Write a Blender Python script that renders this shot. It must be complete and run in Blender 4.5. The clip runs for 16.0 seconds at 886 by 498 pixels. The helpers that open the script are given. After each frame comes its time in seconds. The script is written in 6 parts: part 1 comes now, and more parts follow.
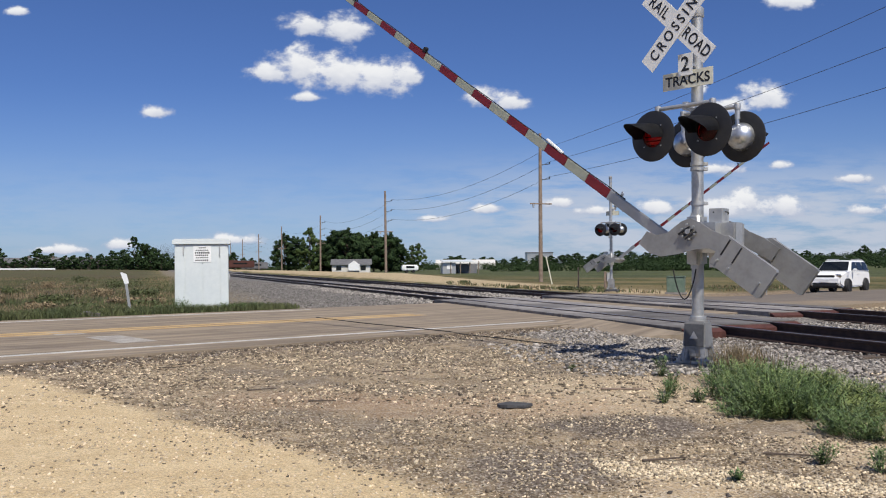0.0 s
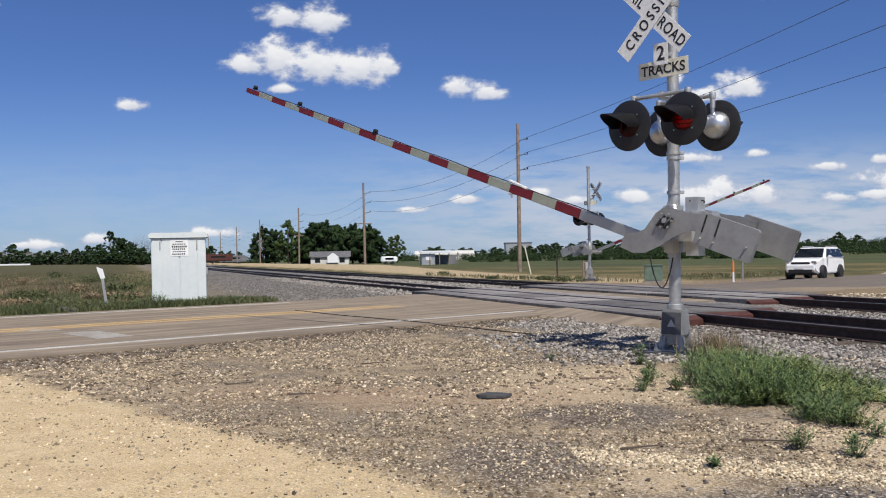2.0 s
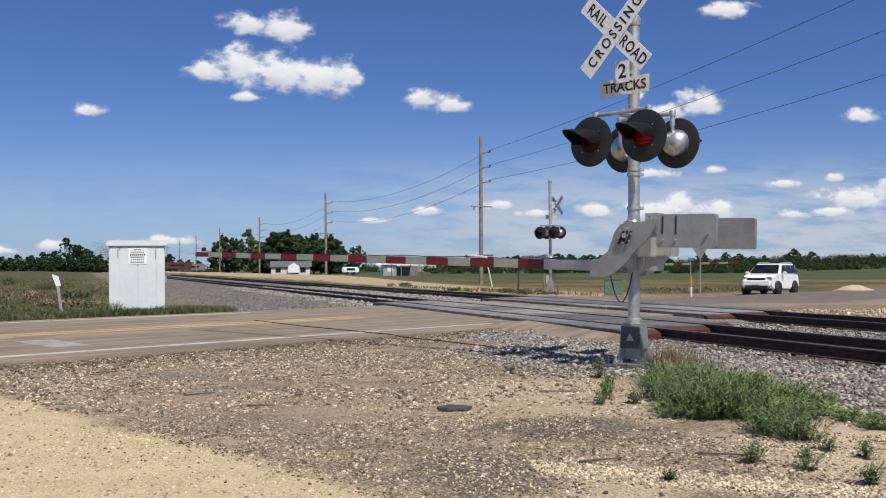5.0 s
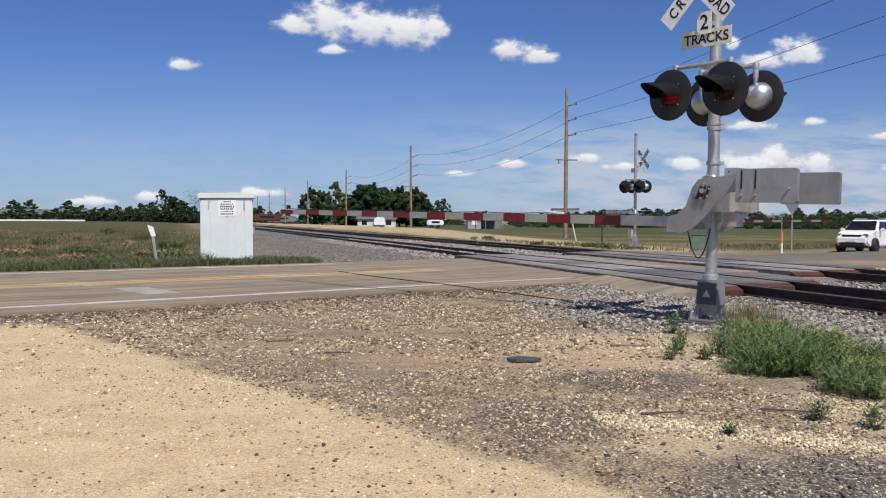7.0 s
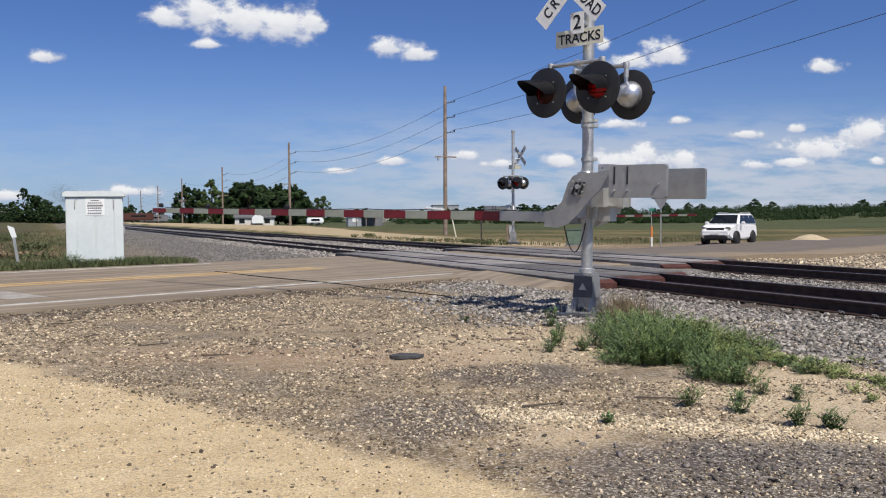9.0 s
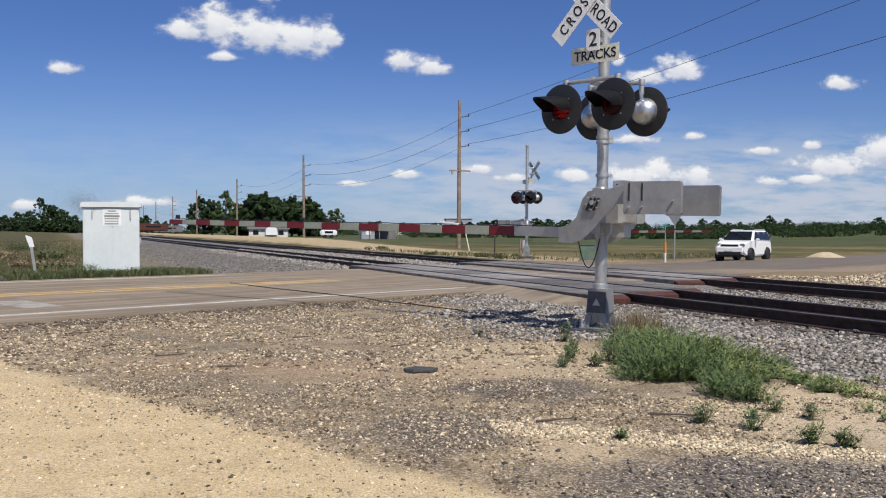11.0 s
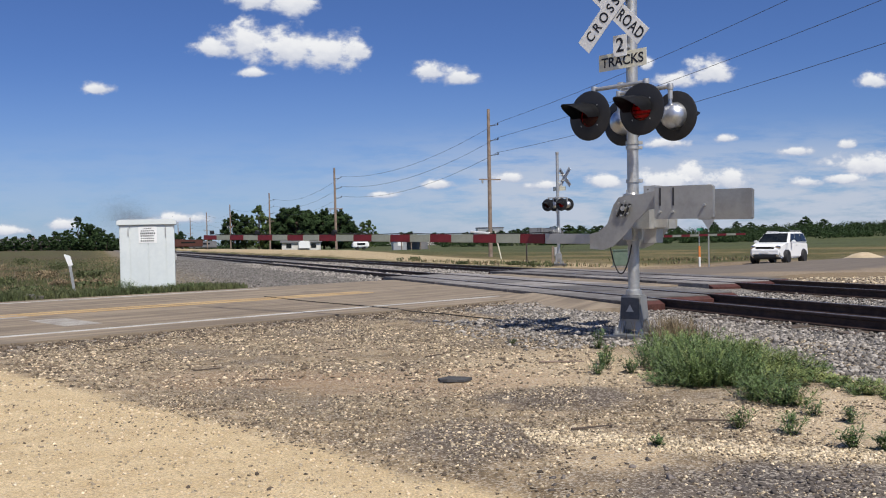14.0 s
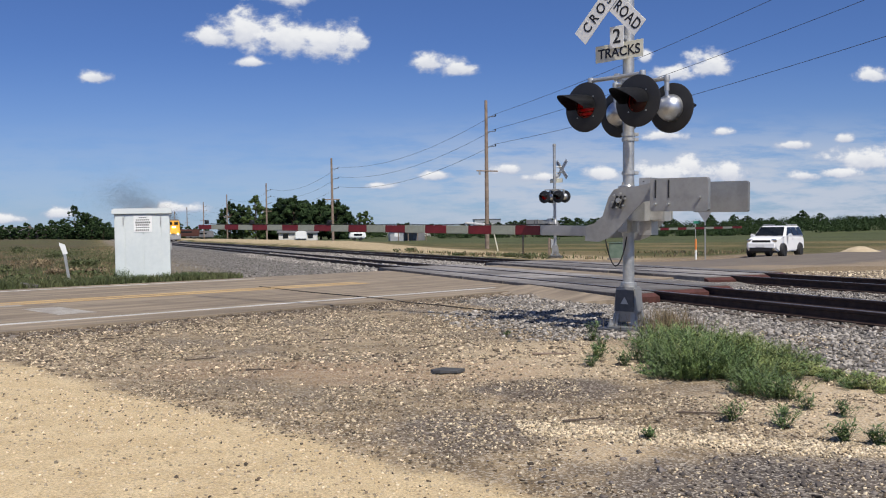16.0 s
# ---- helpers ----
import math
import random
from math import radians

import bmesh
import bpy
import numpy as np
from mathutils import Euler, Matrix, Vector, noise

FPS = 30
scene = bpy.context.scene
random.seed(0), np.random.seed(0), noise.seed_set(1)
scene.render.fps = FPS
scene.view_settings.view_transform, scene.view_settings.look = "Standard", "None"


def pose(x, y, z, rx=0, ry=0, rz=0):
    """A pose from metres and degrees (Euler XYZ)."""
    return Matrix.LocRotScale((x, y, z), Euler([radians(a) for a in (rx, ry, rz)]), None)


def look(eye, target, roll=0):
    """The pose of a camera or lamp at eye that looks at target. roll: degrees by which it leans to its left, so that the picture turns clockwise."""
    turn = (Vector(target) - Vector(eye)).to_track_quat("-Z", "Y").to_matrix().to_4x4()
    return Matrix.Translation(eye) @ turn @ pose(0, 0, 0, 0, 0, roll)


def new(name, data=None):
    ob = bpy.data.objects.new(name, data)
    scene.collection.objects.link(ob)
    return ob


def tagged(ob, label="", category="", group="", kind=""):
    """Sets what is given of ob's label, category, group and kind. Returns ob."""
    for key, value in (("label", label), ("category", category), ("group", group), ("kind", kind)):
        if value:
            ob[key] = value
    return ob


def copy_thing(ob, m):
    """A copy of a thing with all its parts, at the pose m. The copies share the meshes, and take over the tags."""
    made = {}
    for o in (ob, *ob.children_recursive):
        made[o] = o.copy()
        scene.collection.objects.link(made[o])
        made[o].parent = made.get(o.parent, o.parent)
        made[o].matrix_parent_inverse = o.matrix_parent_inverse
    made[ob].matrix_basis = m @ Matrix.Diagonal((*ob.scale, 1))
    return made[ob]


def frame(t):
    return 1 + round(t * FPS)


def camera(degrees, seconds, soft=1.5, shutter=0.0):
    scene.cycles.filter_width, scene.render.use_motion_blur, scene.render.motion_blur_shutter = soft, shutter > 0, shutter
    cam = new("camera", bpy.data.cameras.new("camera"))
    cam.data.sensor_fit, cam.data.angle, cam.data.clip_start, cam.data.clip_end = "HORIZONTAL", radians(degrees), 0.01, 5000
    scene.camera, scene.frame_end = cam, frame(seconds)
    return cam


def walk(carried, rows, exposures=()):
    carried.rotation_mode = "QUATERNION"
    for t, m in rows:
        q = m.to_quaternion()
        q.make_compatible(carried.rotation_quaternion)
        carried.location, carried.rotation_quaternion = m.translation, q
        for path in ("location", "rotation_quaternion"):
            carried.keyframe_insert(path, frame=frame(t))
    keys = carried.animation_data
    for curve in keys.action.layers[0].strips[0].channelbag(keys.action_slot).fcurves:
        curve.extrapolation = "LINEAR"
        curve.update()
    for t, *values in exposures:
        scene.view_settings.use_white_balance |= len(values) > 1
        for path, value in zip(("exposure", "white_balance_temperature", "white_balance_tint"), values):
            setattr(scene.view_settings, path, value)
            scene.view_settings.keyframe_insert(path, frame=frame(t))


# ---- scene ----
cam = camera(53.0, 16.0, soft=1.1)
# seconds, x, y, z, yaw, pitch, roll of the hand-held camera
PATH = [
    (0.0, -0.000, 0.000, 1.200, -0.00, 1.10, 0.30),
    (0.5, -0.009, 0.006, 1.188, 0.14, 1.07, 0.40),
    (1.0, -0.002, 0.013, 1.190, -0.49, 1.02, 0.58),
    (1.5, 0.009, 0.005, 1.200, -1.02, 0.78, 0.97),
    (2.0, 0.011, 0.006, 1.202, -1.34, 0.51, 0.93),
    (2.5, 0.003, 0.036, 1.197, -1.62, 0.35, 0.90),
    (3.0, 0.004, 0.032, 1.191, -1.55, 0.48, 0.81),
    (3.5, -0.002, 0.025, 1.206, -2.57, 0.71, 0.27),
    (4.0, -0.003, -0.003, 1.204, -3.95, 1.34, 0.23),
    (6.5, 0.078, -0.080, 1.224, -1.88, -0.44, -0.09),
    (7.0, 0.115, -0.169, 1.218, 1.66, -1.79, -0.25),
    (7.5, 0.098, -0.169, 1.226, 0.45, -1.70, -0.11),
    (8.0, 0.101, -0.124, 1.227, -3.06, -2.56, -0.64),
    (8.5, 0.113, -0.134, 1.221, -5.11, -2.16, -0.81),
    (9.0, 0.115, -0.128, 1.215, -6.03, -1.98, 0.29),
    (11.5, 0.086, -0.198, 1.233, -5.10, -0.34, -0.34),
    (12.0, 0.091, -0.204, 1.240, -5.44, 0.48, -0.23),
    (12.5, 0.094, -0.193, 1.237, -5.60, 0.56, -0.48),
    (13.0, 0.097, -0.207, 1.238, -4.84, -0.22, 0.00),
    (13.5, 0.100, -0.167, 1.232, -3.85, -0.87, 0.80),
    (14.0, 0.094, -0.213, 1.231, -3.14, -0.49, 1.07),
    (14.5, 0.095, -0.191, 1.229, -3.14, -0.32, 0.70),
    (15.0, 0.104, -0.191, 1.226, -3.25, -0.31, 0.43),
    (15.5, 0.101, -0.208, 1.233, -3.04, -0.45, 0.49),
    (16.0, 0.125, -0.181, 1.225, -3.33, -1.05, 0.68),
]
walk(cam, [(t, pose(x, y, z, 90 + pitch, roll, yaw)) for t, x, y, z, yaw, pitch, roll in PATH])

# ---- light ----
SUN_TO = Vector((0.70, -1.87, 2.74)).normalized()
SUN_EL = math.asin(SUN_TO.z)
SUN_AZ = math.atan2(SUN_TO.x, SUN_TO.y)
scene.view_settings.exposure = 0.0

sun = new("sun", bpy.data.lights.new("sun", "SUN"))
sun.data.energy, sun.data.angle, sun.data.color = 4.9, radians(0.55), (1.0, 0.95, 0.87)
sun.matrix_world = look(SUN_TO * 50, (0, 0, 0))


class Nodes:
    """A short way to write shader nodes."""

    def __init__(self, tree):
        self.t = tree

    def n(self, kind, **props):
        node = self.t.nodes.new(kind)
        for k, v in props.items():
            if k == "operation":
                node.operation = v
            elif k == "blend":
                node.blend_type = v
            elif k == "data":
                node.data_type = v
        return node

    def put(self, socket, value):
        if hasattr(value, "is_output"):
            self.t.links.new(value, socket)
        else:
            socket.default_value = value

    def math(self, op, a, b=0.0, c=0.0, clamp=False):
        node = self.n("ShaderNodeMath", operation=op)
        node.use_clamp = clamp
        for s, v in zip(node.inputs, (a, b, c)):
            self.put(s, v)
        return node.outputs[0]

    def ramp(self, v, lo, hi, to_lo=0.0, to_hi=1.0, smooth=True):
        node = self.n("ShaderNodeMapRange")
        node.interpolation_type = "SMOOTHSTEP" if smooth else "LINEAR"
        for s, x in zip(node.inputs, (v, lo, hi, to_lo, to_hi)):
            self.put(s, x)
        return node.outputs[0]

    def mix(self, f, a, b, blend="MIX"):
        node = self.n("ShaderNodeMix", data="RGBA", blend=blend)
        self.put(node.inputs[0], f)
        for s, x in ((node.inputs[6], a), (node.inputs[7], b)):
            self.put(s, x if hasattr(x, "is_output") else (*x, 1.0))
        return node.outputs[2]

    def noise(self, vec, scale, detail=4.0, rough=0.55, distort=0.0, color=False):
        node = self.n("ShaderNodeTexNoise")
        if vec is not None:
            self.put(node.inputs["Vector"], vec)
        for k, x in (("Scale", scale), ("Detail", detail), ("Roughness", rough), ("Distortion", distort)):
            self.put(node.inputs[k], x)
        return node.outputs["Color" if color else "Fac"]

    def voronoi(self, vec, scale, out="Distance"):
        node = self.n("ShaderNodeTexVoronoi")
        self.put(node.inputs["Vector"], vec)
        self.put(node.inputs["Scale"], scale)
        return node.outputs[out]

    def dot(self, vec, d):
        node = self.n("ShaderNodeVectorMath", operation="DOT_PRODUCT")
        self.put(node.inputs[0], vec)
        self.put(node.inputs[1], d)
        return node.outputs["Value"]

    def scaled(self, vec, s):
        node = self.n("ShaderNodeVectorMath", operation="MULTIPLY")
        self.put(node.inputs[0], vec)
        self.put(node.inputs[1], s)
        return node.outputs[0]


# cumulus: east slope, height slope, half width, half height
HIGH_CLOUDS = [
    (-0.148, 0.272, 0.030, 0.014), (-0.112, 0.268, 0.034, 0.018),
    (-0.196, 0.219, 0.028, 0.014), (-0.160, 0.224, 0.032, 0.023), (-0.115, 0.215, 0.045, 0.024), (-0.068, 0.211, 0.040, 0.022), (-0.040, 0.214, 0.022, 0.015),
    (-0.150, 0.191, 0.020, 0.006), (-0.322, 0.175, 0.019, 0.008), (0.045, 0.190, 0.022, 0.013), (0.075, 0.184, 0.026, 0.011),
    (0.325, 0.178, 0.030, 0.010), (0.365, 0.186, 0.028, 0.017), (0.398, 0.296, 0.032, 0.012), (-0.48, 0.290, 0.016, 0.006), (0.292, 0.197, 0.010, 0.008),
    (0.560, 0.175, 0.026, 0.010), (0.700, 0.13, 0.05, 0.014),
]
LOW_CLOUDS = [
    (0.316, 0.107, 0.030, 0.007), (0.377, 0.111, 0.016, 0.006), (0.466, 0.096, 0.026, 0.006), (0.525, 0.103, 0.014, 0.006),
    (0.546, 0.077, 0.048, 0.015), (0.609, 0.096, 0.038, 0.019), (0.628, 0.064, 0.012, 0.006),
    (0.235, 0.064, 0.024, 0.010), (0.310, 0.062, 0.040, 0.016), (0.340, 0.070, 0.024, 0.014), (0.384, 0.064, 0.034, 0.014),
    (0.477, 0.060, 0.024, 0.006), (0.518, 0.063, 0.030, 0.007), (0.053, 0.064, 0.022, 0.006), (0.129, 0.070, 0.022, 0.007), (0.168, 0.061, 0.026, 0.007),
    (-0.365, 0.026, 0.024, 0.007), (-0.245, 0.030, 0.040, 0.007), (-0.011, 0.053, 0.018, 0.005), (0.70, 0.07, 0.04, 0.012), (-0.43, 0.020, 0.04, 0.006),
]


def make_world():
    world = bpy.data.worlds.new("world")
    scene.world = world
    world.use_nodes = True
    t = world.node_tree
    t.nodes.clear()
    k = Nodes(t)
    sky = k.n("ShaderNodeTexSky")
    sky.sky_type, sky.sun_disc = "NISHITA", False
    sky.sun_elevation, sky.sun_rotation = SUN_EL, SUN_AZ
    sky.altitude, sky.air_density, sky.dust_density, sky.ozone_density = 800, 1.0, 0.6, 2.2
    co = k.n("ShaderNodeTexCoord").outputs["Generated"]
    sep = k.n("ShaderNodeSeparateXYZ")
    k.put(sep.inputs[0], co)
    y = k.math("MAXIMUM", sep.outputs[1], 0.05)
    u, w = k.math("DIVIDE", sep.outputs[0], y), k.math("DIVIDE", sep.outputs[2], y)
    flat = k.n("ShaderNodeCombineXYZ")
    k.put(flat.inputs[0], u)
    k.put(flat.inputs[1], k.math("MULTIPLY", w, 1.5))
    big = k.noise(flat.outputs[0], 34.0, 8.0, 0.58)
    fine = k.noise(flat.outputs[0], 95.0, 6.0, 0.6)
    wob = k.math("ADD", k.math("MULTIPLY", k.math("SUBTRACT", big, 0.5), 2.6), k.math("MULTIPLY", k.math("SUBTRACT", fine, 0.5), 0.8))
    dens, tone = 0.0, 0.0
    for cu, cw, a, b in HIGH_CLOUDS + LOW_CLOUDS:
        dx = k.math("DIVIDE", k.math("SUBTRACT", u, cu), a * 1.25)
        dy = k.math("DIVIDE", k.math("SUBTRACT", w, cw), b * 1.4)
        low = k.math("MAXIMUM", k.math("MULTIPLY", dy, -1.5), dy)
        r = k.math("SQRT", k.math("ADD", k.math("MULTIPLY", dx, dx), k.math("MULTIPLY", low, low)))
        d = k.math("SUBTRACT", 1.0, k.math("SUBTRACT", r, k.math("MULTIPLY", wob, 0.68)))
        m = k.ramp(d, 0.02, 0.66)
        dens = m if dens == 0.0 else k.math("MAXIMUM", dens, m)
        up = k.math("MULTIPLY", m, k.ramp(k.math("ADD", dy, k.math("MULTIPLY", wob, 0.35)), -0.9, 0.55))
        tone = up if tone == 0.0 else k.math("MAXIMUM", tone, up)
    # thin layer low over the land, and unseen cloud behind, thickened to whiten the fill
    lowflat = k.n("ShaderNodeCombineXYZ")
    k.put(lowflat.inputs[0], u)
    k.put(lowflat.inputs[1], k.math("MULTIPLY", w, 5.0))
    layer = k.noise(lowflat.outputs[0], 11.0, 9.0, 0.62)
    right = k.ramp(u, -0.15, 0.22, 0.2, 1.0)
    band = k.math("MULTIPLY", k.ramp(w, 0.145, 0.05), right)
    thin = k.math("MULTIPLY", k.math("MULTIPLY", k.ramp(layer, 0.34, 0.58), band), 0.9)
    round_ = k.ramp(k.noise(k.scaled(co, (1, 1, 3)), 5.0, 6.0, 0.6), 0.48, 0.66)
    behind = k.math("MULTIPLY", k.math("MULTIPLY", round_, k.ramp(sep.outputs[1], 0.45, 0.2)), k.ramp(sep.outputs[2], 0.0, 0.1))
    white = k.mix(tone, (5.8, 6.4, 8.2), (11.6, 11.7, 11.9))
    tint = k.mix(1.0, sky.outputs[0], (0.55, 0.73, 1.17), "MULTIPLY")
    haze = k.mix(k.math("MULTIPLY", k.ramp(w, 0.22, 0.0), 0.30), tint, (5.6, 7.6, 10.0))
    c = k.mix(thin, haze, (6.9, 7.6, 9.0))
    c = k.mix(k.math("MAXIMUM", dens, k.math("MULTIPLY", behind, 0.8)), c, white)
    bg = k.n("ShaderNodeBackground")
    k.put(bg.inputs[0], c)
    bg.inputs[1].default_value = 0.075
    out = k.n("ShaderNodeOutputWorld")
    t.links.new(bg.outputs[0], out.inputs[0])


make_world()

# ---- materials ----
def mat(name, c1, c2, scale=6.0, rough=0.7, metal=0.0, bump=0.0, bscale=40.0, rough2=None, vary=0.0, island=False, spec=0.5):
    """Two tones mixed by noise at two scales, with fine relief; vary: lightness by object or island."""
    m = bpy.data.materials.new(name)
    m.use_nodes = True
    k = Nodes(m.node_tree)
    p = m.node_tree.nodes["Principled BSDF"]
    co = k.n("ShaderNodeTexCoord").outputs["Object"]
    a = k.noise(co, scale, 5.0, 0.6)
    b = k.noise(co, scale * 7.3, 4.0, 0.6)
    f = k.ramp(k.math("ADD", k.math("MULTIPLY", a, 0.65), k.math("MULTIPLY", b, 0.35)), 0.35, 0.65)
    col = k.mix(f, c1, c2)
    if vary:
        rnd = k.n("ShaderNodeNewGeometry").outputs["Random Per Island"] if island else k.n("ShaderNodeObjectInfo").outputs["Random"]
        hsv = k.n("ShaderNodeHueSaturation")
        k.put(hsv.inputs["Value"], k.ramp(rnd, 0, 1, 1 - vary, 1 + vary, False))
        k.put(hsv.inputs["Color"], col)
        col = hsv.outputs[0]
    k.put(p.inputs["Base Color"], col)
    k.put(p.inputs["Roughness"], k.ramp(b, 0.3, 0.7, rough, rough if rough2 is None else rough2))
    p.inputs["Metallic"].default_value = metal
    p.inputs["Specular IOR Level"].default_value = spec
    if bump:
        bn = k.n("ShaderNodeBump")
        bn.inputs["Strength"].default_value = bump
        bn.inputs["Distance"].default_value = 0.01
        k.put(bn.inputs["Height"], k.noise(co, bscale, 5.0, 0.6))
        k.put(p.inputs["Normal"], bn.outputs[0])
    return m


def glow(name, color, strength):
    m = bpy.data.materials.new(name)
    m.use_nodes = True
    p = m.node_tree.nodes["Principled BSDF"]
    p.inputs["Base Color"].default_value = (0.02, 0.02, 0.02, 1)
    p.inputs["Emission Color"].default_value = (*color, 1)
    p.inputs["Emission Strength"].default_value = strength
    return m


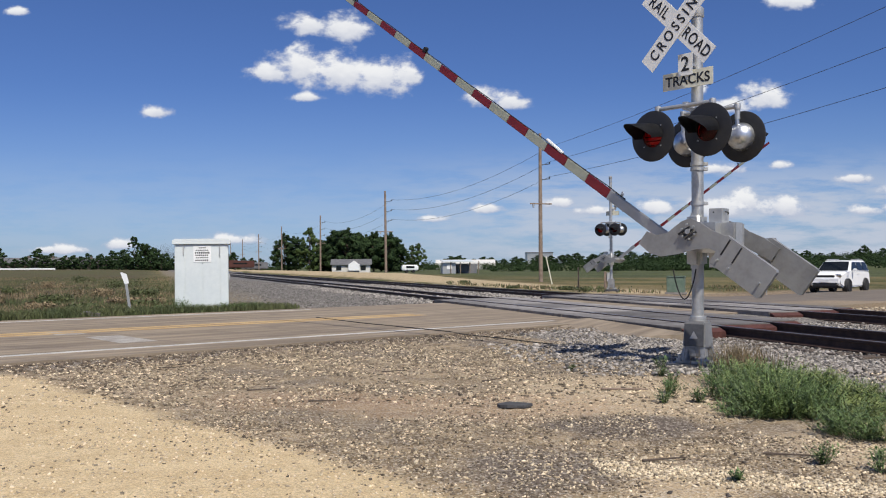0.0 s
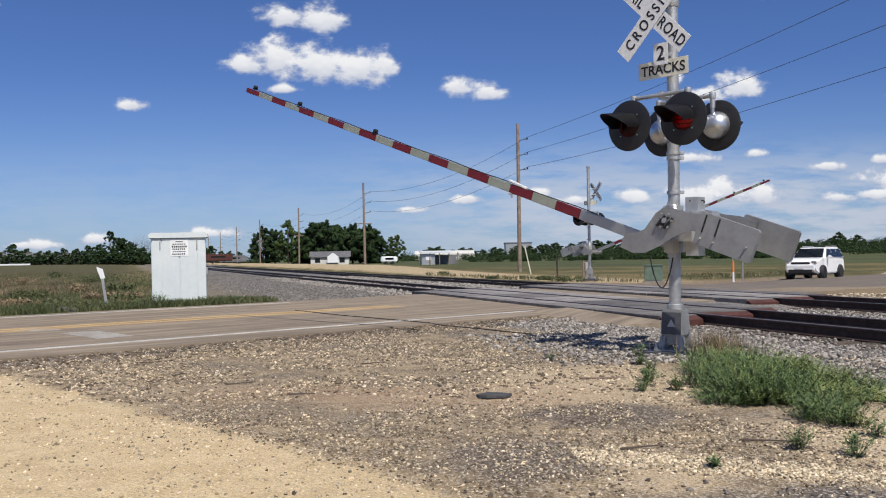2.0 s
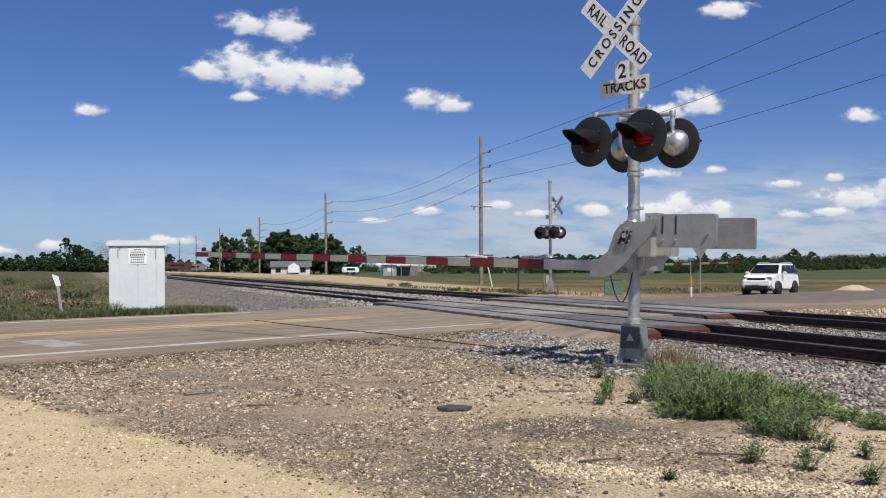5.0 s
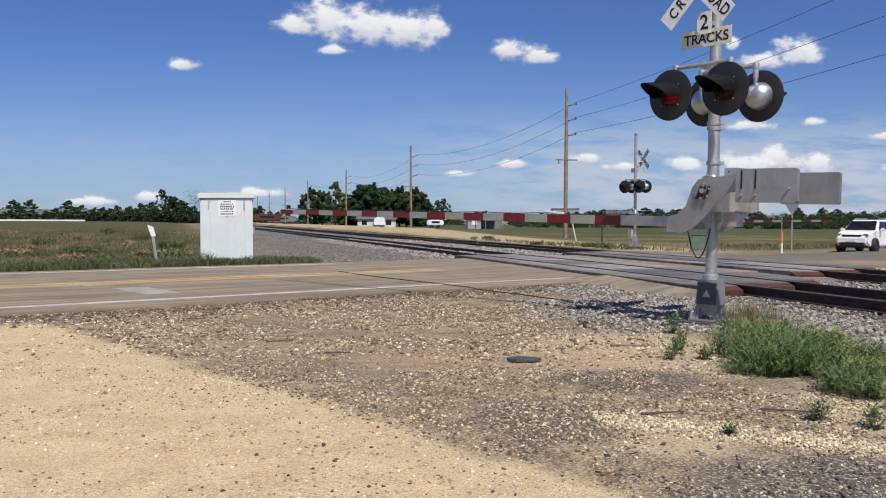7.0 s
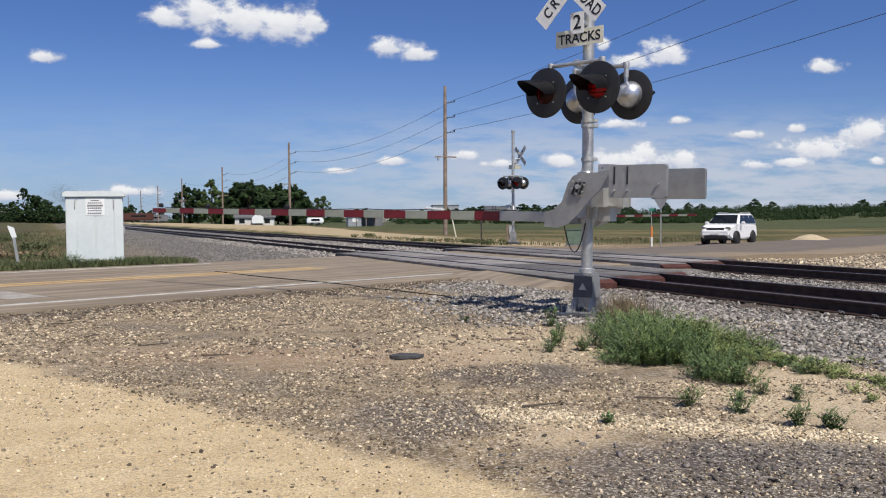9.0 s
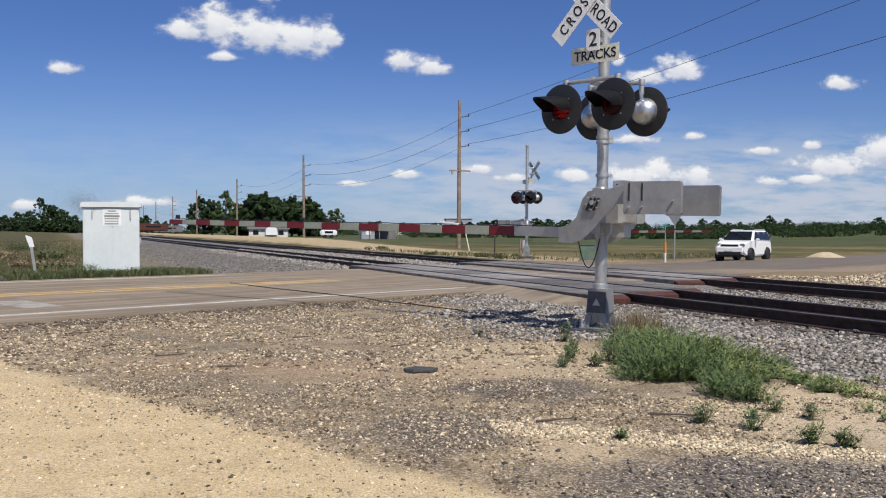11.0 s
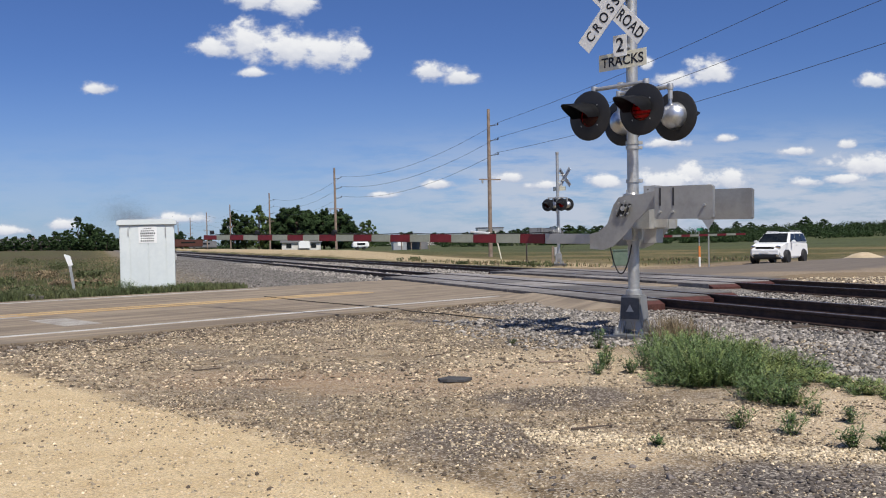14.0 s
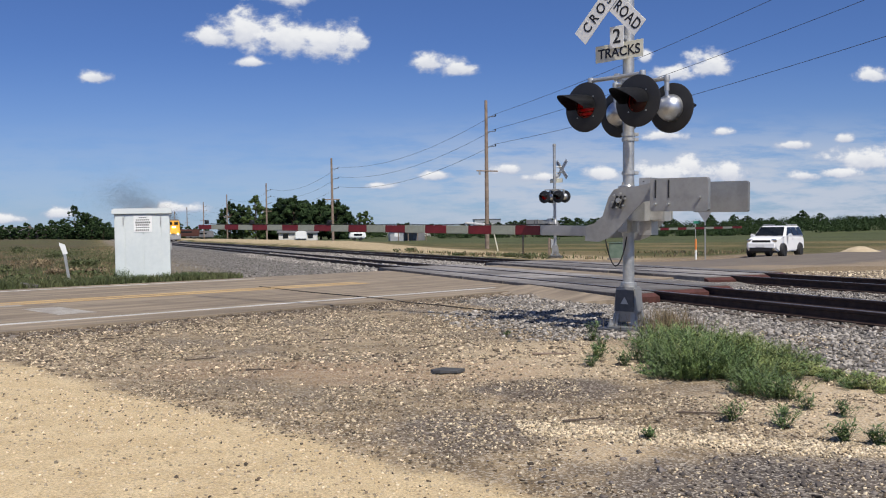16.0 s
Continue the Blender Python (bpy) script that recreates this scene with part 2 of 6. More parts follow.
M = dict(
    alu=mat("brushed_aluminium", (0.43, 0.425, 0.41), (0.53, 0.525, 0.51), 3, 0.42, 0.85, 0.08, 60, 0.55),
    galv=mat("galvanised_steel", (0.42, 0.42, 0.41), (0.57, 0.57, 0.555), 9, 0.42, 0.75, 0.1, 50, 0.55),
    cast=mat("cast_aluminium", (0.50, 0.495, 0.475), (0.62, 0.615, 0.595), 5, 0.4, 0.7, 0.1, 80, 0.5),
    plate=mat("weathered_plate", (0.32, 0.315, 0.30), (0.43, 0.425, 0.41), 2.5, 0.5, 0.7, 0.1, 90, 0.62),
    silver=mat("silver_paint", (0.55, 0.56, 0.57), (0.7, 0.71, 0.72), 6, 0.28, 0.9, 0.05, 60, 0.38),
    # foundation colour, also the shade put on the junction box cover
    darkgrey=mat("dark_grey_paint_and_shade", (0.07, 0.072, 0.078), (0.11, 0.112, 0.12), 4, 0.5, 0.2, 0.1, 60),
    soot=mat("soot", (0.05, 0.05, 0.052), (0.08, 0.08, 0.082), 2, 0.95),
    sandheap=mat("loose_sand", (0.42, 0.33, 0.21), (0.52, 0.42, 0.28), 3, 0.95, 0, 0.4, 20),
    black=mat("black_paint", (0.012, 0.012, 0.014), (0.02, 0.02, 0.022), 8, 0.5, 0, 0.05, 60, 0.6),
    rubber=mat("black_rubber", (0.012, 0.012, 0.012), (0.025, 0.024, 0.023), 20, 0.8, 0, 0.1, 90),
    white=mat("white_sheeting", (0.72, 0.73, 0.72), (0.82, 0.82, 0.80), 4, 0.45, 0, 0.02, 60, 0.55),
    cream=mat("aged_sheeting", (0.62, 0.60, 0.47), (0.74, 0.72, 0.60), 5, 0.5, 0, 0.02, 60),
    letter=mat("black_letters", (0.01, 0.01, 0.012), (0.018, 0.018, 0.02), 10, 0.5),
    stripe_r=mat("red_sheeting", (0.13, 0.010, 0.015), (0.185, 0.016, 0.022), 6, 0.4, 0, 0.02, 80, 0.5),
    stripe_w=mat("grey_white_sheeting", (0.27, 0.285, 0.23), (0.35, 0.365, 0.30), 6, 0.4, 0, 0.02, 80, 0.5),
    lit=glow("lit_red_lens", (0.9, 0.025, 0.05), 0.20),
    casewhite=mat("white_enamel", (0.58, 0.625, 0.625), (0.65, 0.69, 0.68), 1.5, 0.4, 0, 0.03, 20, 0.5),
    rail=mat("rusty_rail", (0.035, 0.022, 0.018), (0.075, 0.045, 0.035), 7, 0.65, 0.3, 0.2, 60, 0.8),
    railtop=mat("worn_rail_head", (0.25, 0.23, 0.22), (0.4, 0.38, 0.36), 8, 0.3, 0.9, 0.05, 40, 0.45),
    tie=mat("timber_tie", (0.05, 0.038, 0.03), (0.12, 0.09, 0.07), 5, 0.85, 0, 0.6, 30, vary=0.3),
    rust=mat("rusted_steel", (0.05, 0.016, 0.012), (0.10, 0.035, 0.026), 9, 0.8, 0.1, 0.3, 50),
    concrete=mat("grey_concrete", (0.125, 0.112, 0.1), (0.24, 0.222, 0.205), 1.2, 0.85, 0, 0.3, 50, vary=0.42),
    wood=mat("weathered_pole", (0.16, 0.115, 0.085), (0.30, 0.23, 0.18), 3, 0.85, 0, 0.4, 25),
    wire=mat("wire", (0.03, 0.035, 0.045), (0.05, 0.055, 0.065), 5, 0.5),
    yellow=mat("yellow_road_paint", (0.38, 0.25, 0.11), (0.52, 0.36, 0.17), 1.2, 0.75, 0, 0.2, 60),
    roadworn=mat("worn_road_paint", (0.24, 0.21, 0.175), (0.42, 0.39, 0.34), 4, 0.8, 0, 0.2, 60),
    roadwhite=mat("white_road_paint", (0.36, 0.345, 0.315), (0.58, 0.56, 0.52), 3, 0.75, 0, 0.2, 60),
    carwhite=mat("white_car_paint", (0.86, 0.86, 0.85), (0.88, 0.88, 0.87), 2, 0.22, 0),
    glassdark=mat("dark_car_glass", (0.01, 0.012, 0.014), (0.015, 0.018, 0.02), 2, 0.08, spec=0.22),
    chrome=mat("chrome", (0.7, 0.7, 0.7), (0.8, 0.8, 0.8), 5, 0.12, 1.0),
    leaf=mat("weed_leaf", (0.062, 0.105, 0.031), (0.138, 0.192, 0.060), 3, 0.55, 0, 0, 40, vary=0.45, island=True),
    leafy=mat("pale_weed_leaf", (0.15, 0.19, 0.055), (0.25, 0.28, 0.10), 3, 0.6, 0, 0, 40, vary=0.4, island=True),
    dry=mat("dry_grass", (0.13, 0.095, 0.055), (0.25, 0.19, 0.105), 1.2, 0.8, 0, 0, 40, vary=0.45, island=True),
    green=mat("field_grass", (0.05, 0.068, 0.02), (0.095, 0.105, 0.038), 0.8, 0.75, 0, 0, 40, vary=0.4, island=True),
    tree=mat("tree_leaf", (0.018, 0.034, 0.013), (0.036, 0.060, 0.021), 0.5, 0.85, 0, 0, 40, vary=0.45, island=True, spec=0.15),
    treel=mat("light_tree_leaf", (0.042, 0.068, 0.022), (0.078, 0.112, 0.036), 0.5, 0.85, 0, 0, 40, vary=0.4, island=True, spec=0.15),
    bark=mat("bark", (0.06, 0.045, 0.035), (0.12, 0.09, 0.07), 4, 0.9, 0, 0.5, 30),
    stone=mat("ballast_stone", (0.16, 0.142, 0.124), (0.34, 0.31, 0.275), 7, 0.9, 0, 0.3, 60, vary=0.75, island=True),
    pebble=mat("gravel_stone", (0.37, 0.292, 0.185), (0.70, 0.585, 0.42), 9, 0.9, 0, 0.2, 80, vary=0.55, island=True),
    darkpebble=mat("dark_gravel_stone", (0.07, 0.052, 0.036), (0.19, 0.142, 0.095), 9, 0.85, 0, 0.2, 80, vary=0.5, island=True),
    fineston=mat("fine_grey_stone", (0.12, 0.108, 0.096), (0.25, 0.232, 0.208), 7, 0.9, 0, 0.3, 60, vary=0.6, island=True),
    coarse=mat("coarse_dark_stone", (0.09, 0.076, 0.068), (0.20, 0.172, 0.15), 9, 0.9, 0, 0.3, 60, vary=0.55, island=True),
    roof=mat("grey_shingle", (0.09, 0.088, 0.09), (0.15, 0.148, 0.15), 1.5, 0.85),
    wallpaint=mat("pale_siding", (0.55, 0.53, 0.48), (0.66, 0.64, 0.60), 1, 0.7),
    tan=mat("tan_siding", (0.10, 0.08, 0.065), (0.15, 0.12, 0.1), 1, 0.75),
    greencab=mat("green_cabinet", (0.10, 0.15, 0.11), (0.15, 0.20, 0.15), 3, 0.5),
    loco=mat("yellow_loco_paint", (0.70, 0.36, 0.03), (0.78, 0.42, 0.05), 1, 0.45),
    locogrey=mat("grey_loco_paint", (0.12, 0.12, 0.13), (0.2, 0.2, 0.21), 1, 0.6),
    orange=mat("orange_sheeting", (0.7, 0.2, 0.04), (0.75, 0.25, 0.06), 3, 0.5),
    signgreen=mat("green_sign", (0.02, 0.22, 0.12), (0.03, 0.26, 0.15), 3, 0.5),
    headlight=glow("headlight", (1.0, 0.9, 0.7), 25.0),
)


def ground_material():
    m = bpy.data.materials.new("land")
    m.use_nodes = True
    k = Nodes(m.node_tree)
    p = m.node_tree.nodes["Principled BSDF"]
    pos = k.n("ShaderNodeTexCoord").outputs["Object"]
    n1, n2, n3 = k.noise(pos, 0.55, 5, 0.6), k.noise(pos, 3.2, 5, 0.65), k.noise(pos, 24, 5, 0.7)
    n4 = k.noise(pos, 0.06, 5, 0.6)
    vor = k.voronoi(pos, 75.0, "Color")
    sepc = k.n("ShaderNodeSeparateColor")
    k.put(sepc.inputs[0], vor)
    chip = sepc.outputs[0]
    nr, nt = k.dot(pos, (-0.649, 0.760, 0)), k.dot(pos, (0.951, 0.309, 0))
    wob = k.math("MULTIPLY", k.math("SUBTRACT", n1, 0.5), 3.0)
    wobf = k.math("MULTIPLY", k.math("SUBTRACT", n2, 0.5), 1.1)
    w2 = k.math("ADD", wob, wobf)
    # loose gravel, brown to grey
    grav = k.mix(k.ramp(n2, 0.38, 0.62), (0.170, 0.122, 0.070), (0.345, 0.258, 0.152))
    grav = k.mix(k.math("MULTIPLY", k.ramp(n1, 0.48, 0.62), 0.8), grav, (0.165, 0.128, 0.090))
    grav = k.mix(k.math("MULTIPLY", k.ramp(n1, 0.46, 0.36), 0.6), grav, (0.38, 0.29, 0.19))
    sand = k.mix(k.ramp(n2, 0.3, 0.7), (0.53, 0.395, 0.222), (0.63, 0.49, 0.292))
    # trodden pale sand
    dsand = k.dot(pos, (0.743, 0.669, 0))
    f_sand = k.math("MULTIPLY", k.ramp(k.math("ADD", dsand, k.math("MULTIPLY", w2, 0.36)), 3.25, 3.0), k.ramp(k.math("ADD", nr, k.math("MULTIPLY", w2, 0.3)), 11.1, 10.6))
    near = k.mix(f_sand, grav, sand)
    sepp = k.n("ShaderNodeSeparateXYZ")
    k.put(sepp.inputs[0], pos)

    def spot(cx, cy, rx, ry, wide=1.0):
        """One ragged patch on the ground, 1 inside and 0 outside."""
        dx = k.math("DIVIDE", k.math("SUBTRACT", sepp.outputs[0], cx), rx)
        dy = k.math("DIVIDE", k.math("SUBTRACT", sepp.outputs[1], cy), ry)
        r2 = k.math("ADD", k.math("MULTIPLY", dx, dx), k.math("MULTIPLY", dy, dy))
        return k.ramp(k.math("ADD", r2, k.math("ADD", k.math("MULTIPLY", wob, 0.5), k.math("MULTIPLY", wobf, wide))), 1.4, 0.35)
    # pale washed sand by the mast and below the weeds, rusty tint between
    near = k.mix(k.math("MULTIPLY", spot(1.75, 8.3, 1.15, 1.5), 0.75), near, (0.52, 0.40, 0.25))
    near = k.mix(k.math("MULTIPLY", spot(3.3, 5.7, 1.2, 1.1), 0.9), near, (0.55, 0.425, 0.27))
    near = k.mix(k.math("MULTIPLY", spot(0.3, 7.6, 1.3, 0.8), 0.45), near, (0.40, 0.27, 0.165))
    near = k.mix(k.math("MULTIPLY", spot(-1.2, 8.0, 1.0, 0.6), 0.45), near, (0.30, 0.19, 0.11))
    near = k.mix(k.math("MULTIPLY", spot(1.25, 4.75, 0.35, 0.35), 0.7), near, (0.55, 0.42, 0.26))
    # pale ribbon of washed sand, and sand between the weeds
    rib = k.math("ABSOLUTE", k.math("SUBTRACT", k.math("ADD", k.dot(pos, (0.38, 0.925, 0)), k.math("MULTIPLY", w2, 0.16)), 5.22))
    near = k.mix(k.math("MULTIPLY", k.math("MULTIPLY", k.ramp(rib, 0.26, 0.08), k.ramp(sepp.outputs[0], 0.7, 1.4)), 0.9), near, (0.60, 0.48, 0.315))
    # dark oily patches
    near = k.mix(k.math("MULTIPLY", spot(1.36, 6.62, 0.66, 0.52), 0.92), near, (0.11, 0.085, 0.066))
    near = k.mix(k.math("MULTIPLY", spot(0.58, 5.25, 0.55, 0.6), 0.72), near, (0.125, 0.100, 0.082))
    near = k.mix(k.math("MULTIPLY", spot(2.2, 3.75, 1.25, 0.85, 0.5), 0.85), near, (0.125, 0.105, 0.09))
    near = k.mix(k.math("MULTIPLY", spot(2.0, 4.1, 0.3, 0.4), 0.5), near, (0.085, 0.075, 0.07))
    # broken asphalt along the road
    near = k.mix(k.math("MULTIPLY", k.ramp(k.math("ADD", nr, k.math("MULTIPLY", w2, 0.35)), 10.8, 11.6), 0.75), near, (0.19, 0.165, 0.145))
    # far side: dry verge, green and straw fields
    straw = k.mix(k.ramp(n1, 0.35, 0.65), (0.13, 0.105, 0.047), (0.21, 0.165, 0.08))
    grass = k.mix(k.ramp(n1, 0.35, 0.65), (0.056, 0.062, 0.02), (0.105, 0.096, 0.037))
    field = k.mix(k.ramp(n4, 0.42, 0.58), straw, grass)
    left = k.ramp(k.math("ADD", nt, wob), 2.0, -2.0)
    field = k.mix(k.math("MULTIPLY", left, 0.75), field, k.mix(k.ramp(n4, 0.45, 0.55), (0.058, 0.066, 0.027), (0.088, 0.070, 0.040)))
    dirt = k.math("MULTIPLY", k.ramp(k.math("ADD", nt, wob), 18.5, 20.0), k.ramp(k.math("ADD", nt, k.math("MULTIPLY", wob, 1.5)), 30.0, 26.0))
    field = k.mix(k.math("MULTIPLY", dirt, 0.85), field, (0.46, 0.36, 0.22))
    crop = k.math("MULTIPLY", k.ramp(k.math("ADD", sepp.outputs[1], k.math("MULTIPLY", wob, 4.0)), 96.0, 112.0), k.ramp(nt, 40.0, 55.0))
    dirtroad = k.math("MULTIPLY", k.ramp(k.math("ADD", nt, k.math("MULTIPLY", w2, 0.6)), 0.8, 2.2), k.ramp(nt, 9.0, 7.0))
    field = k.mix(k.math("MULTIPLY", dirtroad, 0.8), field, (0.205, 0.172, 0.128))
    field = k.mix(k.math("MULTIPLY", crop, 0.85), field, k.mix(k.ramp(n4, 0.4, 0.6), (0.042, 0.060, 0.024), (0.085, 0.098, 0.040)))
    land = k.mix(k.ramp(nr, 21.0, 21.6), near, field)
    # right of the far road: bare earth beside the tracks
    east = k.math("MULTIPLY", k.ramp(nt, 16.5, 17.5), k.ramp(k.math("ADD", nt, wob), 44.0, 36.0))
    east = k.math("MULTIPLY", east, k.ramp(k.math("ADD", nr, wob), 27.5, 24.5))
    land = k.mix(k.ramp(k.math("ADD", nt, wob), 36.0, 42.0), land, field)
    land = k.mix(east, land, k.mix(k.ramp(n2, 0.35, 0.65), (0.165, 0.122, 0.08), (0.31, 0.237, 0.155)))
    # ballast bed
    bed = k.math("MULTIPLY", k.ramp(k.math("ADD", nt, k.math("MULTIPLY", w2, 0.35)), 7.9, 8.5), k.ramp(k.math("ADD", nt, k.math("MULTIPLY", w2, 0.35)), 17.9, 17.3))
    shoulder = k.math("MULTIPLY", k.math("MULTIPLY", k.ramp(k.math("ADD", nt, k.math("MULTIPLY", w2, 0.3)), 5.7, 6.2), k.ramp(nt, 9.0, 8.5)), k.ramp(nr, 11.6, 11.0))
    bed = k.math("MAXIMUM", bed, shoulder)
    apron = k.math("MULTIPLY", k.math("MULTIPLY", k.ramp(k.math("ADD", nt, w2), 3.2, 5.0), k.ramp(nt, 9.0, 8.0)), k.ramp(nr, 20.9, 21.4))
    # bed colour darker than the stones, painting shade into the gaps between them
    gcol = k.mix(chip, (0.075, 0.068, 0.062), (0.25, 0.235, 0.22))
    land = k.mix(k.math("MAXIMUM", bed, k.math("MULTIPLY", apron, 0.85)), land, gcol)
    # stone chips
    chips = k.mix(k.math("MULTIPLY", k.ramp(chip, 0.62, 0.9), 0.55), land, (0.56, 0.50, 0.41))
    chips = k.mix(k.math("MULTIPLY", k.ramp(chip, 0.25, 0.02), 0.6), chips, (0.09, 0.075, 0.062))
    chips = k.mix(k.math("MULTIPLY", k.ramp(n3, 0.55, 0.75), 0.35), chips, (0.12, 0.095, 0.07))
    amount = k.math("MULTIPLY", k.ramp(nr, 21.6, 21.0), k.math("SUBTRACT", 1.0, k.math("MULTIPLY", f_sand, 0.62)))
    both = k.mix(amount, land, chips)
    # sandy grain over everything near
    grain = k.math("ADD", k.math("MULTIPLY", k.noise(pos, 70, 3, 0.7), 0.6), k.math("MULTIPLY", k.noise(pos, 170, 2, 0.7), 0.4))
    lift = k.n("ShaderNodeHueSaturation")
    k.put(lift.inputs["Value"], k.ramp(grain, 0.36, 0.64, 0.62, 1.36, False))
    k.put(lift.inputs["Color"], both)
    k.put(p.inputs["Base Color"], lift.outputs[0])
    p.inputs["Roughness"].default_value = 0.92
    p.inputs["Specular IOR Level"].default_value = 0.2
    bn = k.n("ShaderNodeBump")
    bn.inputs["Strength"].default_value, bn.inputs["Distance"].default_value = 0.7, 0.02
    k.put(bn.inputs["Height"], k.math("ADD", k.math("MULTIPLY", n3, 0.8), k.math("MULTIPLY", k.voronoi(pos, 75.0), 0.6)))
    k.put(p.inputs["Normal"], bn.outputs[0])
    return m


def asphalt_material():
    m = bpy.data.materials.new("worn_asphalt")
    m.use_nodes = True
    k = Nodes(m.node_tree)
    p = m.node_tree.nodes["Principled BSDF"]
    pos = k.n("ShaderNodeTexCoord").outputs["Object"]
    nr = k.dot(pos, (-0.649, 0.760, 0))
    along = k.n("ShaderNodeVectorRotate")
    along.inputs["Angle"].default_value = radians(-40.5)
    k.put(along.inputs["Vector"], pos)
    streak = k.noise(k.scaled(along.outputs[0], (0.12, 1.6, 1)), 1.6, 5, 0.6)
    n2, n3 = k.noise(pos, 1.1, 5, 0.6), k.noise(pos, 45, 4, 0.7)
    c = k.mix(k.ramp(streak, 0.35, 0.65), (0.182, 0.142, 0.099), (0.315, 0.252, 0.178))
    c = k.mix(k.math("MULTIPLY", k.ramp(n2, 0.5, 0.7), 0.5), c, (0.12, 0.096, 0.075))
    c = k.mix(k.math("MULTIPLY", k.ramp(n3, 0.45, 0.8), 0.4), c, (0.28, 0.25, 0.22))
    nt = k.dot(pos, (0.951, 0.309, 0))
    c = k.mix(k.math("MULTIPLY", k.ramp(k.math("ADD", nt, k.math("MULTIPLY", n2, 8.0)), 17.0, 24.0), 0.7), c, (0.125, 0.108, 0.092))
    dust = k.math("MULTIPLY", k.ramp(nt, 17.0, 20.0), k.ramp(k.math("ADD", nr, k.math("MULTIPLY", n2, 2.0)), 16.0, 14.4))
    c = k.mix(k.math("MULTIPLY", dust, 0.85), c, k.mix(k.ramp(n3, 0.4, 0.6), (0.22, 0.168, 0.11), (0.34, 0.265, 0.175)))
    k.put(p.inputs["Base Color"], c)
    p.inputs["Roughness"].default_value = 0.85
    p.inputs["Specular IOR Level"].default_value = 0.3
    bn = k.n("ShaderNodeBump")
    bn.inputs["Strength"].default_value, bn.inputs["Distance"].default_value = 0.35, 0.01
    k.put(bn.inputs["Height"], n3)
    k.put(p.inputs["Normal"], bn.outputs[0])
    return m


def lens_material():
    """Thin red glass: tinted see-through with a gloss."""
    m = bpy.data.materials.new("red_glass")
    m.use_nodes = True
    t = m.node_tree
    t.nodes.clear()
    k = Nodes(t)
    clear, gloss, body = k.n("ShaderNodeBsdfTransparent"), k.n("ShaderNodeBsdfGlossy"), k.n("ShaderNodeBsdfDiffuse")
    clear.inputs[0].default_value = (0.75, 0.03, 0.04, 1)
    gloss.inputs["Roughness"].default_value = 0.15
    body.inputs[0].default_value = (0.045, 0.003, 0.004, 1)
    one, two, out = k.n("ShaderNodeMixShader"), k.n("ShaderNodeMixShader"), k.n("ShaderNodeOutputMaterial")
    one.inputs[0].default_value, two.inputs[0].default_value = 0.4, 0.02
    t.links.new(clear.outputs[0], one.inputs[1])
    t.links.new(body.outputs[0], one.inputs[2])
    t.links.new(one.outputs[0], two.inputs[1])
    t.links.new(gloss.outputs[0], two.inputs[2])
    t.links.new(two.outputs[0], out.inputs[0])
    return m


M["lens"] = lens_material()
M["land"], M["asphalt"] = ground_material(), asphalt_material()

# ---- building helpers ----
def add_box(bm, size, at=(0, 0, 0), turn=None, bevel=0.0, taper=None, segments=2):
    """A box centred at a point; turn: Euler degrees; taper: (x, y) scale of the top."""
    got = bmesh.ops.create_cube(bm, size=1.0)
    vs = got["verts"]
    for v in vs:
        if taper and v.co.z > 0:
            v.co.x *= taper[0]
            v.co.y *= taper[1]
        v.co = Vector((v.co.x * size[0], v.co.y * size[1], v.co.z * size[2]))
    if bevel:
        es = {e for v in vs for e in v.link_edges}
        out = bmesh.ops.bevel(bm, geom=list(es), offset=bevel, segments=segments, affect="EDGES")
        vs = list({v for f in out["faces"] for v in f.verts} | {v for v in vs if v.is_valid})
        seen, stack = set(vs), list(vs)
        while stack:
            for e in stack.pop().link_edges:
                for v in e.verts:
                    if v not in seen:
                        seen.add(v)
                        stack.append(v)
        vs = list(seen)
    m = Matrix.Translation(at) @ (pose(0, 0, 0, *turn) if turn else Matrix())
    bmesh.ops.transform(bm, matrix=m, verts=vs)
    return vs


def add_rod(bm, a, b, r, r2=None, seg=12, caps=True):
    a, b = Vector(a), Vector(b)
    d = b - a
    q = d.to_track_quat("Z", "Y").to_matrix().to_4x4()
    bmesh.ops.create_cone(bm, cap_ends=caps, segments=seg, radius1=r, radius2=r if r2 is None else r2, depth=d.length,
                          matrix=Matrix.Translation((a + b) / 2) @ q)


def add_tube(bm, pts, r, seg=6):
    """One unbroken round tube along a line of points."""
    rings = []
    for i, p in enumerate(pts):
        d = Vector(pts[min(i + 1, len(pts) - 1)]) - Vector(pts[max(i - 1, 0)])
        q = d.to_track_quat("Z", "Y")
        rings.append([bm.verts.new(Vector(p) + q @ Vector((r * math.cos(2 * math.pi * j / seg), r * math.sin(2 * math.pi * j / seg), 0))) for j in range(seg)])
    for a, b in zip(rings, rings[1:]):
        for j in range(seg):
            bm.faces.new((a[j], a[(j + 1) % seg], b[(j + 1) % seg], b[j]))
    bm.faces.new(rings[0][::-1])
    bm.faces.new(rings[-1])


def add_turned(bm, profile, seg=24, m=None, shut=True):
    """A turned body round z from (radius, height) pairs."""
    m = m or Matrix()
    rings = [[bm.verts.new(m @ Vector((r * math.cos(2 * math.pi * i / seg), r * math.sin(2 * math.pi * i / seg), z))) for i in range(seg)] for r, z in profile]
    for a, b in zip(rings, rings[1:]):
        for i in range(seg):
            bm.faces.new((a[i], a[(i + 1) % seg], b[(i + 1) % seg], b[i]))
    if shut:
        bm.faces.new(rings[0][::-1])
        bm.faces.new(rings[-1])


